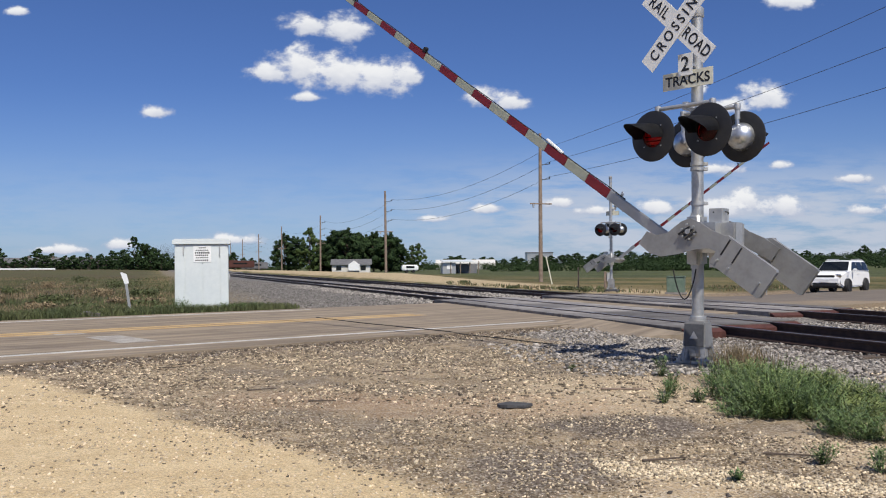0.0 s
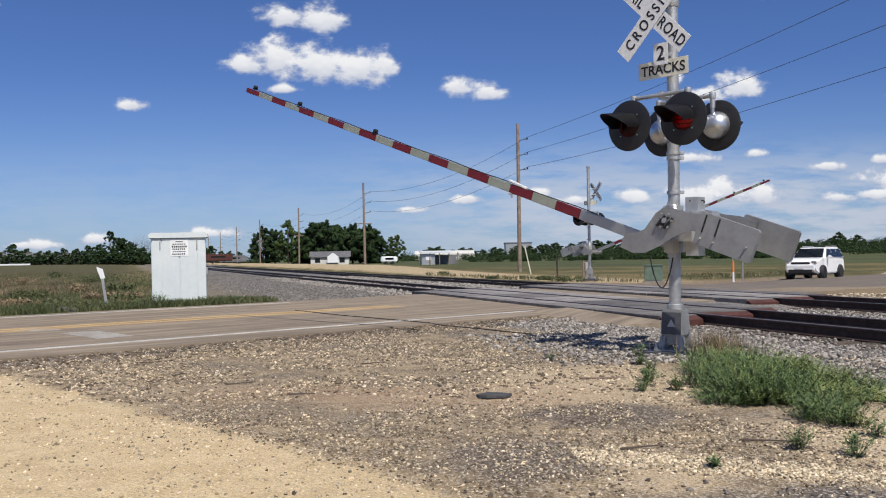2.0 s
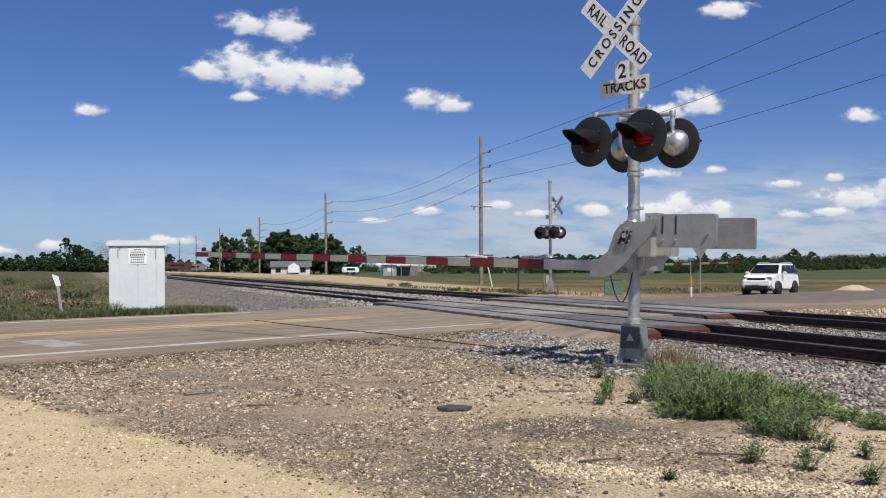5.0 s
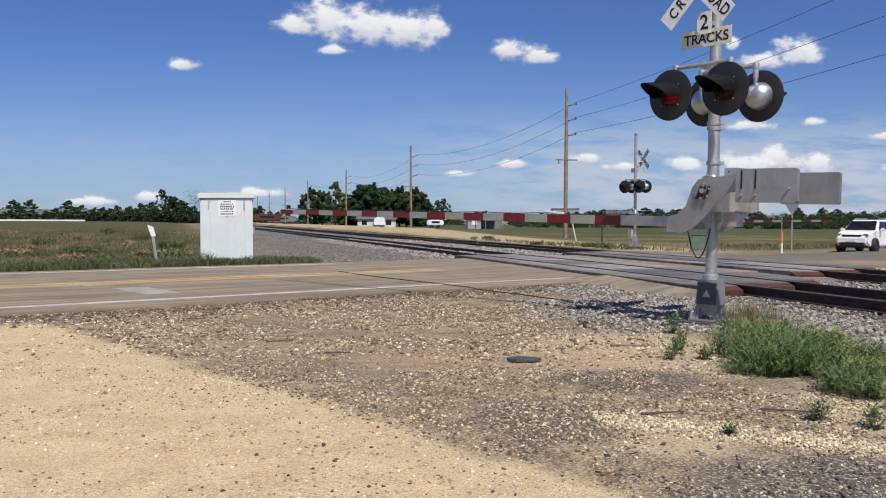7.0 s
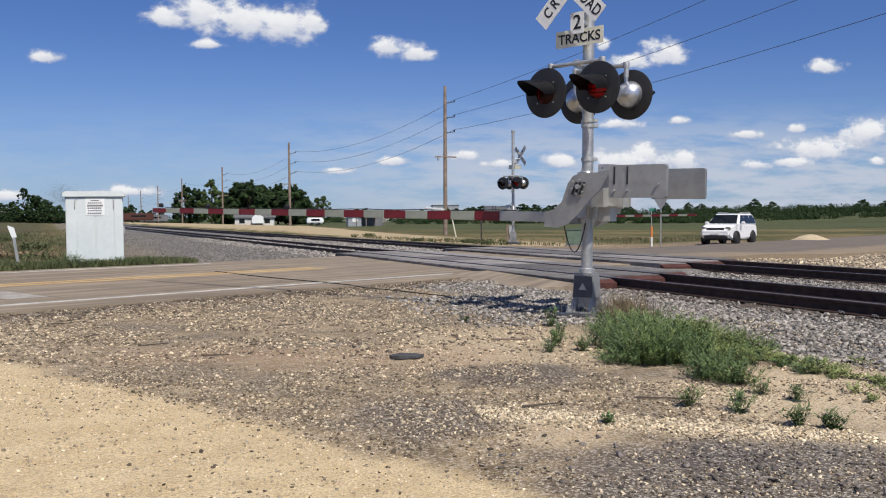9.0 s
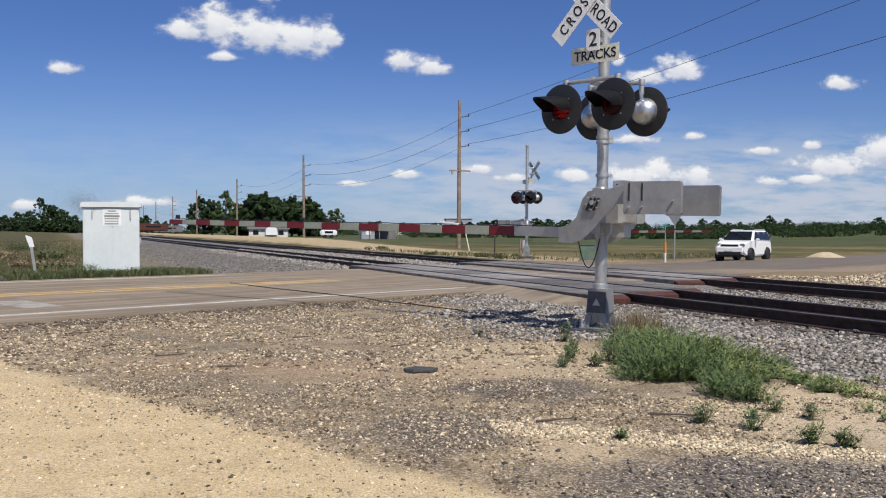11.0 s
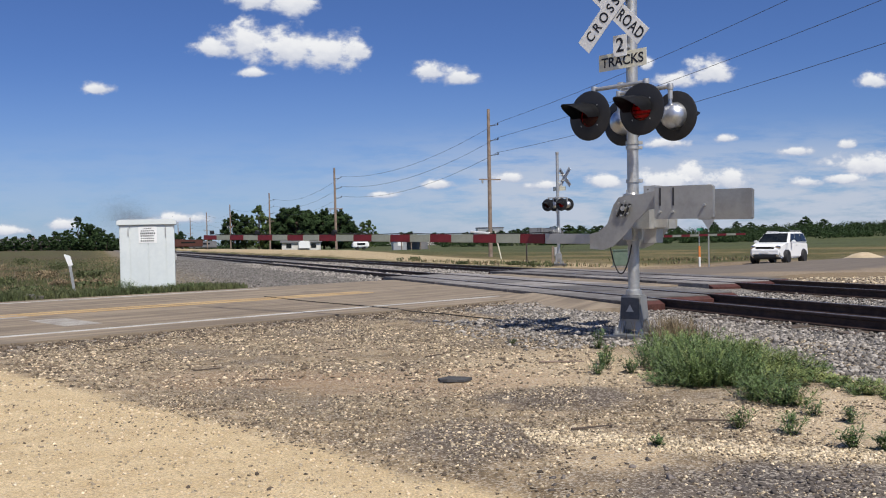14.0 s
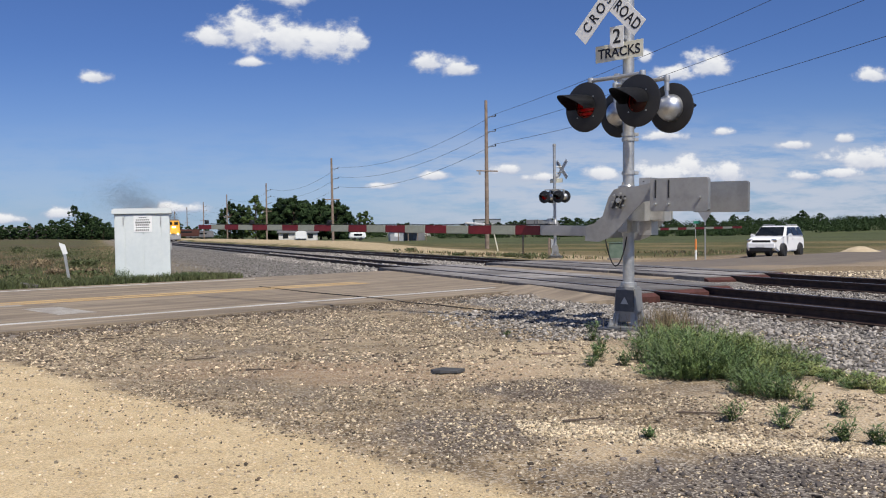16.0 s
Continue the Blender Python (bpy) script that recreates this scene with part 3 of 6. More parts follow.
def add_prism(bm, outline, y0, y1, m=None):
    """An outline in x and z, drawn out from y0 to y1."""
    m = m or Matrix()
    a = [bm.verts.new(m @ Vector((x, y0, z))) for x, z in outline]
    b = [bm.verts.new(m @ Vector((x, y1, z))) for x, z in outline]
    n = len(outline)
    for i in range(n):
        bm.faces.new((a[i], a[(i + 1) % n], b[(i + 1) % n], b[i]))
    bm.faces.new(a[::-1])
    bm.faces.new(b)


def mesh_of(name, bm, material, smooth=False, angle=40):
    bmesh.ops.recalc_face_normals(bm, faces=bm.faces)
    me = bpy.data.meshes.new(name)
    if smooth:
        for f in bm.faces:
            f.smooth = True
        for e in bm.edges:
            e.smooth = len(e.link_faces) == 2 and e.calc_face_angle(0) < radians(angle)
    bm.to_mesh(me)
    bm.free()
    me.materials.append(material)
    return me


def part(name, bm, material, parent, label="", m=None, smooth=False):
    ob = new(name, mesh_of(name, bm, material, smooth))
    ob.parent = parent
    if m is not None:
        ob.matrix_basis = m
    if label:
        ob["label"] = label
    return ob


def thing(name, m, label, category, group="", kind=""):
    ob = new(name)
    ob.empty_display_size = 0.2
    ob.matrix_basis = m
    return tagged(ob, label, category, group, kind)


def solo(name, bm, material, m, label, category="", group="", kind="", smooth=False):
    ob = new(name, mesh_of(name, bm, material, smooth))
    ob.matrix_basis = m
    return tagged(ob, label, category, group, kind)


def raw_mesh(name, verts, faces, material):
    me = bpy.data.meshes.new(name)
    me.from_pydata([tuple(v) for v in verts], [], [tuple(f) for f in faces])
    me.update()
    me.materials.append(material)
    return me


def lettering(text, size, material, parent, m, name="lettering", bold=0.0, space=1.0):
    cu = bpy.data.curves.new("letters", "FONT")
    cu.body, cu.size, cu.align_x, cu.align_y, cu.extrude, cu.offset = text, size, "CENTER", "CENTER", 0.001, bold
    cu.space_character = space
    tmp = new("letters", cu)
    bpy.context.view_layer.update()
    me = bpy.data.meshes.new_from_object(tmp.evaluated_get(bpy.context.evaluated_depsgraph_get()))
    bpy.data.objects.remove(tmp)
    me.materials.clear()
    me.materials.append(material)
    ob = new(name, me)
    ob.parent, ob.matrix_basis = parent, m
    return ob


UR, NR = Vector((0.760, 0.649, 0)), Vector((-0.649, 0.760, 0))   # along and across the road
UT, NT = Vector((-0.309, 0.951, 0)), Vector((0.951, 0.309, 0))   # along and across the tracks
RAIL_Z = 0.10


# ---- ground ----
def dip(x, y):
    """How far the land and the road sink beyond the tracks."""
    f = max(0.0, min(1.0, (0.951 * x + 0.309 * y - 18.0) / 9.0))
    return -0.24 * f * f * (3 - 2 * f)


def land_z(x, y):
    d = math.hypot(x, y)
    nr, nt = -0.649 * x + 0.760 * y, 0.951 * x + 0.309 * y
    z = 0.012 * noise.noise((x * 0.9, y * 0.9, 0)) + 0.02 * noise.noise((x * 0.3, y * 0.3, 3))
    if nt > 18:
        z -= 0.06
    z += dip(x, y)
    # low ditch and field on the far left, slow rise towards the houses
    if nr > 24 and nt < 2:
        z -= 0.2 * min(1, (nr - 24) / 6) * min(1, (2 - nt) / 4)
    if y > 60 and nt < 8:
        z += 0.9 * min(1, (y - 60) / 160) * min(1, (8 - nt) / 20)
    # sandy bank beyond the tracks
    if nt > 19 and y > 45:
        z += 0.75 * math.exp(-((nt - 24) / 4.5) ** 2) * min(1, max(0, (y - 60) / 30))
    # bench of land far to the right
    if nt > 150:
        z += 3.2 * min(1, (nt - 150) / 110)
    if d > 500:
        z -= (d - 500) * 0.001
    if 7.5 < nt < 18.3 and nr < 12.0:
        z -= 0.10 * min(1, (nt - 7.5) / 1.0, (18.3 - nt) / 1.0, max(0, (10.8 - nr) / 1.5))
    if 7.5 < nt < 18.3 and nr > 21.4:
        z -= 0.04
    return z


def build_ground():
    def steps(marks):
        out = []
        for a, b, s in marks:
            n = max(1, round((b - a) / s))
            out += [a + (b - a) * i / n for i in range(n)]
        return out + [marks[-1][1]]
    xs = steps([(-4000, -900, 500), (-900, -200, 50), (-200, -40, 8), (-40, -8, 1.0), (-8, 9, 0.16), (9, 40, 1.0), (40, 260, 8), (260, 900, 50), (900, 4000, 500)])
    ys = steps([(-1500, -300, 300), (-300, -20, 20), (-20, 3, 1.5), (3, 15, 0.16), (15, 50, 0.9), (50, 260, 6), (260, 900, 40), (900, 4500, 500)])
    verts = [(x, y, land_z(x, y)) for y in ys for x in xs]
    w = len(xs)
    faces = [(j * w + i, j * w + i + 1, (j + 1) * w + i + 1, (j + 1) * w + i) for j in range(len(ys) - 1) for i in range(w - 1)]
    me = raw_mesh("ground", verts, faces, M["land"])
    for f in me.polygons:
        f.use_smooth = True
    tagged(new("ground", me), "sandy gravel ground with broken stones, verges and fields", "ground", kind="structure")


build_ground()


def road_centre(s):
    """The road's centre line and heading at s metres from the west."""
    return NR * 16.8 + UR * s, math.atan2(0.760, 0.649)


def road_strip(name, inner, outer, s0, s1, z, step, material, wobble=0.0):
    bm, last = bmesh.new(), None
    s, step = s0, min(step, (s1 - s0) / 2)
    while s <= s1 + 0.01:
        p, a = road_centre(s)
        n = Vector((-math.cos(a), math.sin(a), 0))
        wi = wobble * noise.noise((s * 1.3, inner, 0)) + wobble * 0.6 * noise.noise((s * 5.3, inner, 4))
        q = [bm.verts.new(p + n * (inner + wi) + Vector((0, 0, z + dip(p.x, p.y)))), bm.verts.new(p + n * outer + Vector((0, 0, z + dip(p.x, p.y))))]
        if last:
            bm.faces.new((last[0], q[0], q[1], last[1]))
        last = q
        s += step
    me = mesh_of(name, bm, material)
    return new(name, me)


def slab(name, inner, outer, s0, s1, z, step, material, wobble=0.0, low=-0.12):
    """A strip with sides down to low."""
    ob = road_strip(name, inner, outer, s0, s1, z, step, material, wobble)
    bm = bmesh.new()
    bm.from_mesh(ob.data)
    rim = [e for e in bm.edges if e.is_boundary]
    got = bmesh.ops.extrude_edge_only(bm, edges=rim)
    for v in got["geom"]:
        if isinstance(v, bmesh.types.BMVert):
            v.co.z = low + dip(v.co.x, v.co.y)
    bmesh.ops.recalc_face_normals(bm, faces=bm.faces)
    bm.to_mesh(ob.data)
    bm.free()
    return ob


road = tagged(slab("road", -4.95, 4.75, -60, 300, 0.03, 0.5, M["asphalt"], 0.18), "worn brown-grey two-lane asphalt road over the tracks", "road", kind="structure")


def paint(name, inner, outer, s0, s1, material, z=0.036):
    ob = slab(name, inner, outer, s0, s1, z, 0.5, material, 0.0, 0.02)
    ob.parent = road
    return ob


paint("edge_line", -4.07, -3.93, -60, 14.2, M["roadwhite"])
paint("edge_line", 3.93, 4.07, -60, 13.2, M["roadwhite"])
paint("centre_line", 0.09, 0.36, -60, 13.6, M["yellow"])
paint("centre_line", -0.36, -0.09, -60, 13.6, M["yellow"])
paint("stop_line", -3.05, -1.45, 5.15, 5.75, M["roadworn"], 0.034)
paint("stop_line", -0.65, 0.35, 4.95, 5.45, M["roadworn"], 0.034)


# ---- tracks ----
def track_point(nt, s, z=0.0):
    return NT * nt + UT * s + Vector((0, 0, z))


TRACK_TURN = pose(0, 0, 0, 0, 0, 18.0)   # local y runs along the track
TRACKS = (10.45, 15.22)


def cross_s(nt, off=0.0):
    """Where the road's centre, moved by off, meets a line along the track."""
    return (16.8 + off - NR.dot(NT) * nt) / NR.dot(UT)


def rail_profile():
    return [(-0.07, 0.0), (0.07, 0.0), (0.07, 0.012), (0.012, 0.035), (0.012, 0.12), (0.036, 0.135), (0.036, 0.165), (0.03, 0.172), (-0.03, 0.172),
            (-0.036, 0.165), (-0.036, 0.135), (-0.012, 0.12), (-0.012, 0.035), (-0.07, 0.012)]


def build_track(nt):
    tr = thing("railway_track", Matrix.Translation(track_point(nt, 0)) @ TRACK_TURN, "rusty steel railway track on timber ties in grey ballast", "railway track", "tracks")
    for side in (-0.755, 0.755):
        bm = bmesh.new()
        add_prism(bm, rail_profile(), -60, 700, Matrix.Translation((side, 0, RAIL_Z - 0.172)))
        r = part("rail", bm, M["rail"], tr)
        bm = bmesh.new()
        add_box(bm, (0.05, 760, 0.004), (side, 320, RAIL_Z + 0.0025))
        part("running_surface", bm, M["railtop"], r, "worn shiny rail head")
    bm = bmesh.new()
    add_box(bm, (2.6, 0.23, 0.18), bevel=0.008)
    tie = mesh_of("tie", bm, M["tie"])
    lo, hi = cross_s(nt, -6.9 if nt == TRACKS[0] else -5.3), cross_s(nt, 5)
    for i in range(200):
        s = -14 + i * 0.52
        if lo - 1 < s < hi + 1:
            continue
        ob = new("tie", tie)
        ob.parent = tr
        ob.matrix_basis = pose(random.uniform(-0.03, 0.03), s, RAIL_Z - 0.172 - 0.098, 0, 0, random.uniform(-1, 1))
    bm = bmesh.new()
    add_rod(bm, (-0.02, -0.03, 0), (0.02, -0.03, 0.025), 0.009, seg=6)
    add_rod(bm, (0.02, -0.03, 0.025), (0.02, 0.03, 0.025), 0.009, seg=6)
    add_rod(bm, (0.02, 0.03, 0.025), (-0.02, 0.03, 0), 0.009, seg=6)
    clip = mesh_of("rail_clip", bm, M["galv"])
    for i in range(44):
        s = -14 + i * 0.52
        if lo - 1 < s < hi + 1:
            continue
        for side in (-0.755, 0.755):
            for sx in (-1, 1):
                ob = new("rail_clip", clip)
                ob.parent = tr
                ob.matrix_basis = pose(side + sx * 0.085, s, RAIL_Z - 0.172 + 0.012, 0, 0, 0 if sx > 0 else 180)
    return tr


for nt in TRACKS:
    build_track(nt)


def build_crossing():
    cr = thing("crossing_surface", Matrix(), "grey concrete crossing panels with rusted edge plates between the rails", "crossing panels")
    for nt in TRACKS:
        for off, wide in ((-1.25, 0.8), (0, 1.28), (1.25, 0.8)):
            lo, hi = cross_s(nt + off, -7.8 if nt == TRACKS[0] else -6.2), cross_s(nt + off, 5.6)
            n = 6
            for i in range(n):
                a, b = lo + (hi - lo) * i / n, lo + (hi - lo) * (i + 1) / n
                bm = bmesh.new()
                add_box(bm, (wide, b - a - 0.03, 0.2), (0, 0, 0), bevel=0.012)
                part("panel", bm, M["concrete"], cr, m=Matrix.Translation(track_point(nt + off, (a + b) / 2, RAIL_Z - 0.107)) @ TRACK_TURN)
            for end, sg in ((lo, -1), (hi, 1)):
                bm = bmesh.new()
                add_prism(bm, [(-wide / 2, -0.1), (wide / 2, -0.1), (wide / 2, 0.075), (-wide / 2, 0.075)], 0, sg * 0.16)
                for v in bm.verts:
                    if abs(v.co.y) > 0.1 and v.co.z > 0:
                        v.co.z = 0.02
                part("edge_plate", bm, M["rust"], cr, "rusted steel deflector plate", m=Matrix.Translation(track_point(nt + off, end, RAIL_Z - 0.1)) @ TRACK_TURN)

    lo, hi = cross_s(TRACKS[0] - 1.25, -8.2), cross_s(TRACKS[0] - 1.25, -4.6)
    bm = bmesh.new()
    add_prism(bm, [(8.78, -0.1), (8.78, 0.082), (8.2, 0.055), (7.3, 0.0), (6.9, -0.1)], lo, hi)
    for v in bm.verts:
        if v.co.y < lo + 0.1 and v.co.z > 0:
            v.co.z *= 0.3
    part("approach_apron", bm, M["asphalt"], cr, "worn asphalt wedge beside the panels", m=TRACK_TURN)


build_crossing()


# ---- crossing signal ----
PIVOT = Vector((0.16, 0.0, 1.58))


def lamp(parent, at, sgn, slats):
    """One flashing-light unit facing -y times sgn; returns it."""
    back = bmesh.new()
    turn = pose(0, 0, 0, 90, 0, 0 if sgn > 0 else 180)
    m = Matrix.Translation(at) @ turn
    add_turned(back, [(0.132, 0.0), (0.295, 0.0), (0.305, 0.006), (0.305, 0.014), (0.29, 0.02), (0.132, 0.02), (0.132, 0.0)], 40, shut=False)
    unit = part("lamp", back, M["black"], parent, "black round signal background with hood", m, smooth=True)
    bm = bmesh.new()
    add_turned(bm, [(0.0, -0.17), (0.05, -0.165), (0.11, -0.135), (0.15, -0.085), (0.165, -0.03), (0.168, 0.0)], 28, shut=False)
    add_rod(bm, (0, 0.13, -0.09), (0, 0.27, -0.09), 0.024)
    part("housing", bm, M["silver"], unit, "silver painted lamp housing", smooth=True)
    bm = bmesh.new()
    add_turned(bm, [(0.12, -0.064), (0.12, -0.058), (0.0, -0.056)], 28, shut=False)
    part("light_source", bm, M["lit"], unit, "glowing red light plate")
    # added shutter slats that block and bare the light plate so the lamp flashes
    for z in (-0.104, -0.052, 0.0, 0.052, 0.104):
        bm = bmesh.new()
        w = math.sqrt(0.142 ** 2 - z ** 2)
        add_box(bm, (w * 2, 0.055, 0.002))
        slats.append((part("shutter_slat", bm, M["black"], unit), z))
    bm = bmesh.new()
    add_turned(bm, [(0.136, 0.02), (0.136, 0.026), (0.115, 0.04), (0.07, 0.05), (0.0, 0.054)], 28, shut=False)
    part("lens", bm, M["lens"], unit, "dark red glass lens", smooth=True)
    bm = bmesh.new()
    n, length = 18, 0.52
    rows = []
    for j, (f, r) in enumerate(((0, 0.150), (0.35, 0.152), (1.0, 0.125))):
        row = []
        for i in range(n + 1):
            a = radians(-8 + 196 * i / n)
            cut = 1.0 - 0.62 * (1 - math.sin(max(0, min(math.pi, a)))) if f > 0 else 1
            row.append(bm.verts.new((r * math.cos(a), r * math.sin(a) - 0.03 * f, 0.018 + length * f * cut)))
        rows.append(row)
    for a, b in zip(rows, rows[1:]):
        for i in range(n):
            bm.faces.new((a[i], a[i + 1], b[i + 1], b[i]))
    bmesh.ops.solidify(bm, geom=bm.faces[:], thickness=0.005)
    part("hood", bm, M["black"], unit, "black sheet hood", smooth=True)
    for i in range(4):
        a = radians(45 + 90 * i)
        bm = bmesh.new()
        add_rod(bm, (0.17 * math.cos(a), 0.17 * math.sin(a), 0.018), (0.17 * math.cos(a), 0.17 * math.sin(a), 0.028), 0.008, seg=8)
        part("bolt", bm, M["galv"], unit)
    return unit


def blade(parent, words, tilt, y):
    bm = bmesh.new()
    add_box(bm, (1.22, 0.006, 0.229), bevel=0.002)
    m = pose(0, y, 0, 0, tilt, 0)
    b = part("blade", bm, M["white"], parent, "white reflective crossbuck blade", m)
    for text, x, gap in words:
        lettering(text, 0.185, M["letter"], b, pose(x, -0.0045, -0.002, 90, 0, 0) @ Matrix.Diagonal((0.82, 1, 1, 1)), bold=0.003, space=gap)
    return b


def build_signal(name, m, label, arm_turn, height=4.27, buck_z=4.02, lamp_z=2.74, second=False):
    sg = thing(name, m, label, "crossing signal", "crossing signals")
    bm = bmesh.new()
    add_box(bm, (0.285, 0.285, 0.32), (0, 0, 0.375), bevel=0.018, taper=(0.86, 0.86))
    add_box(bm, (0.23, 0.23, 0.12), (0, 0, 0.17), bevel=0.012)
    for sx in (-1, 1):
        for sy in (-1, 1):
            add_box(bm, (0.075, 0.075, 0.17), (sx * 0.115, sy * 0.115, 0.135), (sy * 9, -sx * 9, 0), bevel=0.01)
    add_box(bm, (0.40, 0.40, 0.025), (0, 0, 0.05), bevel=0.006)
    base = part("base", bm, M["plate"], sg, "grey cast junction box base on four feet", pose(0, 0, 0, 0, 0, 13.5), smooth=True)
    # dark colour paints in the shade the counterweights cast on this face
    bm = bmesh.new()
    add_box(bm, (0.235, 0.012, 0.26), (0, -0.136, 0.37), (-4, 0, 0), bevel=0.004)
    cover = part("cover", bm, M["darkgrey"], base, "junction box cover, dark grey for the counterweights' cast shade")
    # pale triangle stands in for the sunlit patch within that shade
    bm = bmesh.new()
    add_prism(bm, [(-0.05, 0), (0.05, 0), (0, 0.09)], -0.004, 0.0, pose(0, -0.141, 0.33, -4, 0, 0))
    part("badge", bm, M["alu"], cover, "small pale triangle painting in a sunlit patch")
    bm = bmesh.new()
    add_turned(bm, [(0.095, 0.525), (0.10, 0.55), (0.095, 0.59), (0.07, 0.595)], 20)
    part("pole_collar", bm, M["galv"], base, smooth=True)
    for sx in (-1, 1):
        for sy in (-1, 1):
            bm = bmesh.new()
            add_rod(bm, (0, 0, -0.02), (0, 0, 0.14), 0.016)
            add_rod(bm, (0, 0, 0.063), (0, 0, 0.09), 0.03, seg=6)
            part("anchor_bolt", bm, M["galv"], base, m=pose(sx * 0.17, sy * 0.17, 0.0))
    bm = bmesh.new()
    add_box(bm, (0.62, 0.62, 0.10), (0, 0, -0.015), bevel=0.02)
    part("foundation", bm, M["darkgrey"], sg, "dark stained foundation", pose(0, 0, 0, 0, 0, 13.5))
    bm = bmesh.new()
    add_turned(bm, [(0.07, 0.45), (0.07, height), (0.06, height + 0.01), (0.0, height + 0.02)], 24)
    pole = part("pole", bm, M["galv"], sg, "galvanised steel mast", smooth=True)
    for z in (lamp_z - 0.34, lamp_z - 0.4, lamp_z + 0.28, 1.93):
        bm = bmesh.new()
        add_turned(bm, [(0.072, -0.02), (0.084, -0.02), (0.084, 0.02), (0.072, 0.02)], 20)
        add_box(bm, (0.05, 0.05, 0.04), (0.095, 0, 0), bevel=0.004)
        part("clamp", bm, M["galv"], pole, m=pose(0, 0, z, 0, 0, 40), smooth=True)
    bm = bmesh.new()
    add_turned(bm, [(0.076, -0.06), (0.082, -0.05), (0.082, 0.05), (0.05, 0.075), (0.0, 0.08)], 20)
    add_rod(bm, (0.0, -0.1, 0.02), (0.0, 0.1, 0.02), 0.02)
    part("mast_cap", bm, M["cast"], sg, m=pose(0, 0, height - 0.06), smooth=True)
    # signs
    cb = bmesh.new()
    add_rod(cb, (0, -0.34, 0.13), (0, -0.05, 0.13), 0.018)
    add_rod(cb, (0, -0.34, -0.13), (0, -0.05, -0.13), 0.018)
    buck = None if second else part("crossbuck", cb, M["galv"], sg, "white crossbuck with black letters", pose(-0.04, 0, buck_z))
    if buck:
        blade(buck, (("RAIL", -0.36, 1.12), ("ROAD", 0.36, 1.12)), 45, -0.335)
        blade(buck, (("CROSSING", 0.0, 1.5),), -45, -0.344)
    if second:
        cb = bmesh.new()
        for z in (-0.13, 0.13):
            add_rod(cb, (0, -0.29, z), (-0.17, -0.61, z), 0.02)
        other = part("crossbuck", cb, M["galv"], sg, "white crossbuck facing the near side", pose(-0.44, -0.46, buck_z - 0.1, 0, 0, 152))
        blade(other, (("RAIL", -0.36, 1.12), ("ROAD", 0.36, 1.12)), 45, -0.295)
        blade(other, (("CROSSING", 0.0, 1.5),), -45, -0.304)
    bm = bmesh.new()
    add_box(bm, (0.20, 0.005, 0.26), bevel=0.002)
    s2 = part("number_sign", bm, M["white"], sg, "white sign with a black 2", pose(-0.02, -0.215, buck_z - 0.455))
    lettering("2", 0.24, M["letter"], s2, pose(0, -0.004, 0.0, 90, 0, 0), bold=0.004)
    bm = bmesh.new()
    add_box(bm, (0.69, 0.005, 0.205), bevel=0.002)
    s3 = part("tracks_sign", bm, M["cream"], sg, "aged off-white TRACKS sign", pose(0.0, -0.20, buck_z - 0.63))
    lettering("TRACKS", 0.165, M["letter"], s3, pose(0, -0.004, -0.008, 90, 0, 0), bold=0.003)
    for y, z in ((-0.13, -0.62), (-0.14, -0.45)):
        bm = bmesh.new()
        add_box(bm, (0.05, 0.16, 0.05), (0, y, buck_z + z), bevel=0.008)
        part("sign_bracket", bm, M["galv"], sg)
    # lamps on their crossarms, one pair for each way
    shutters = []
    for sy in (-1, 1):
        bm = bmesh.new()
        y = sy * 0.26
        add_rod(bm, (-0.375, y, lamp_z + 0.33), (0.375, y, lamp_z + 0.33), 0.026)
        for sx in (-1, 1):
            add_rod(bm, (sx * 0.375, y, lamp_z + 0.33), (sx * 0.375, y, lamp_z + 0.18), 0.03)
            add_turned(bm, [(0.036, -0.036), (0.04, 0.0), (0.036, 0.036)], 14, Matrix.Translation((sx * 0.375, y, lamp_z + 0.33)))
        add_box(bm, (0.10, 0.24, 0.09), (0, sy * 0.16, lamp_z + 0.33), bevel=0.02)
        part("crossarm", bm, M["cast"], sg, "cast pipe crossarm", smooth=True)
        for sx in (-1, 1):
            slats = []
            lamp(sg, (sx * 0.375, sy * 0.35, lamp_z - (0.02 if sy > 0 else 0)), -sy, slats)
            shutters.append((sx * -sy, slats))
    # gate mechanism
    mech = Matrix.Rotation(radians(arm_turn), 4, "Z")
    bm = bmesh.new()
    add_box(bm, (0.50, 0.52, 0.69), (0.26, 0.02, 1.515), bevel=0.17, segments=6)
    for y in (-0.10, 0.14):
        add_box(bm, (0.508, 0.02, 0.33), (0.26, y, 1.515), bevel=0.008)
    add_box(bm, (0.20, 0.22, 0.66), (-0.01, 0, 1.49), bevel=0.05, segments=3)
    hs = part("gate_mechanism", bm, M["cast"], sg, "cast aluminium gate motor housing", mech, smooth=True)
    bm = bmesh.new()
    add_rod(bm, (0.16, -0.51, PIVOT.z), (0.16, 0.51, PIVOT.z), 0.035)
    part("shaft", bm, M["galv"], hs, smooth=True)
    bm = bmesh.new()
    pts = [Vector((0.30 + 0.09 * math.cos(a), -0.02 + 0.05 * math.sin(2 * a), 1.79 + 0.035 * math.sin(a))) for a in (math.pi * i / 8 for i in range(9))]
    add_tube(bm, pts, 0.008)
    part("cable", bm, M["rubber"], hs)
    bm = bmesh.new()
    pts = [Vector((-0.26 + 0.3 * i / 12, -0.12, 1.15 - 0.36 * math.sin(math.pi * i / 12) ** 0.8)) for i in range(13)]
    add_tube(bm, pts, 0.008)
    part("hanging_cable", bm, M["rubber"], hs, "black drooping power cable")
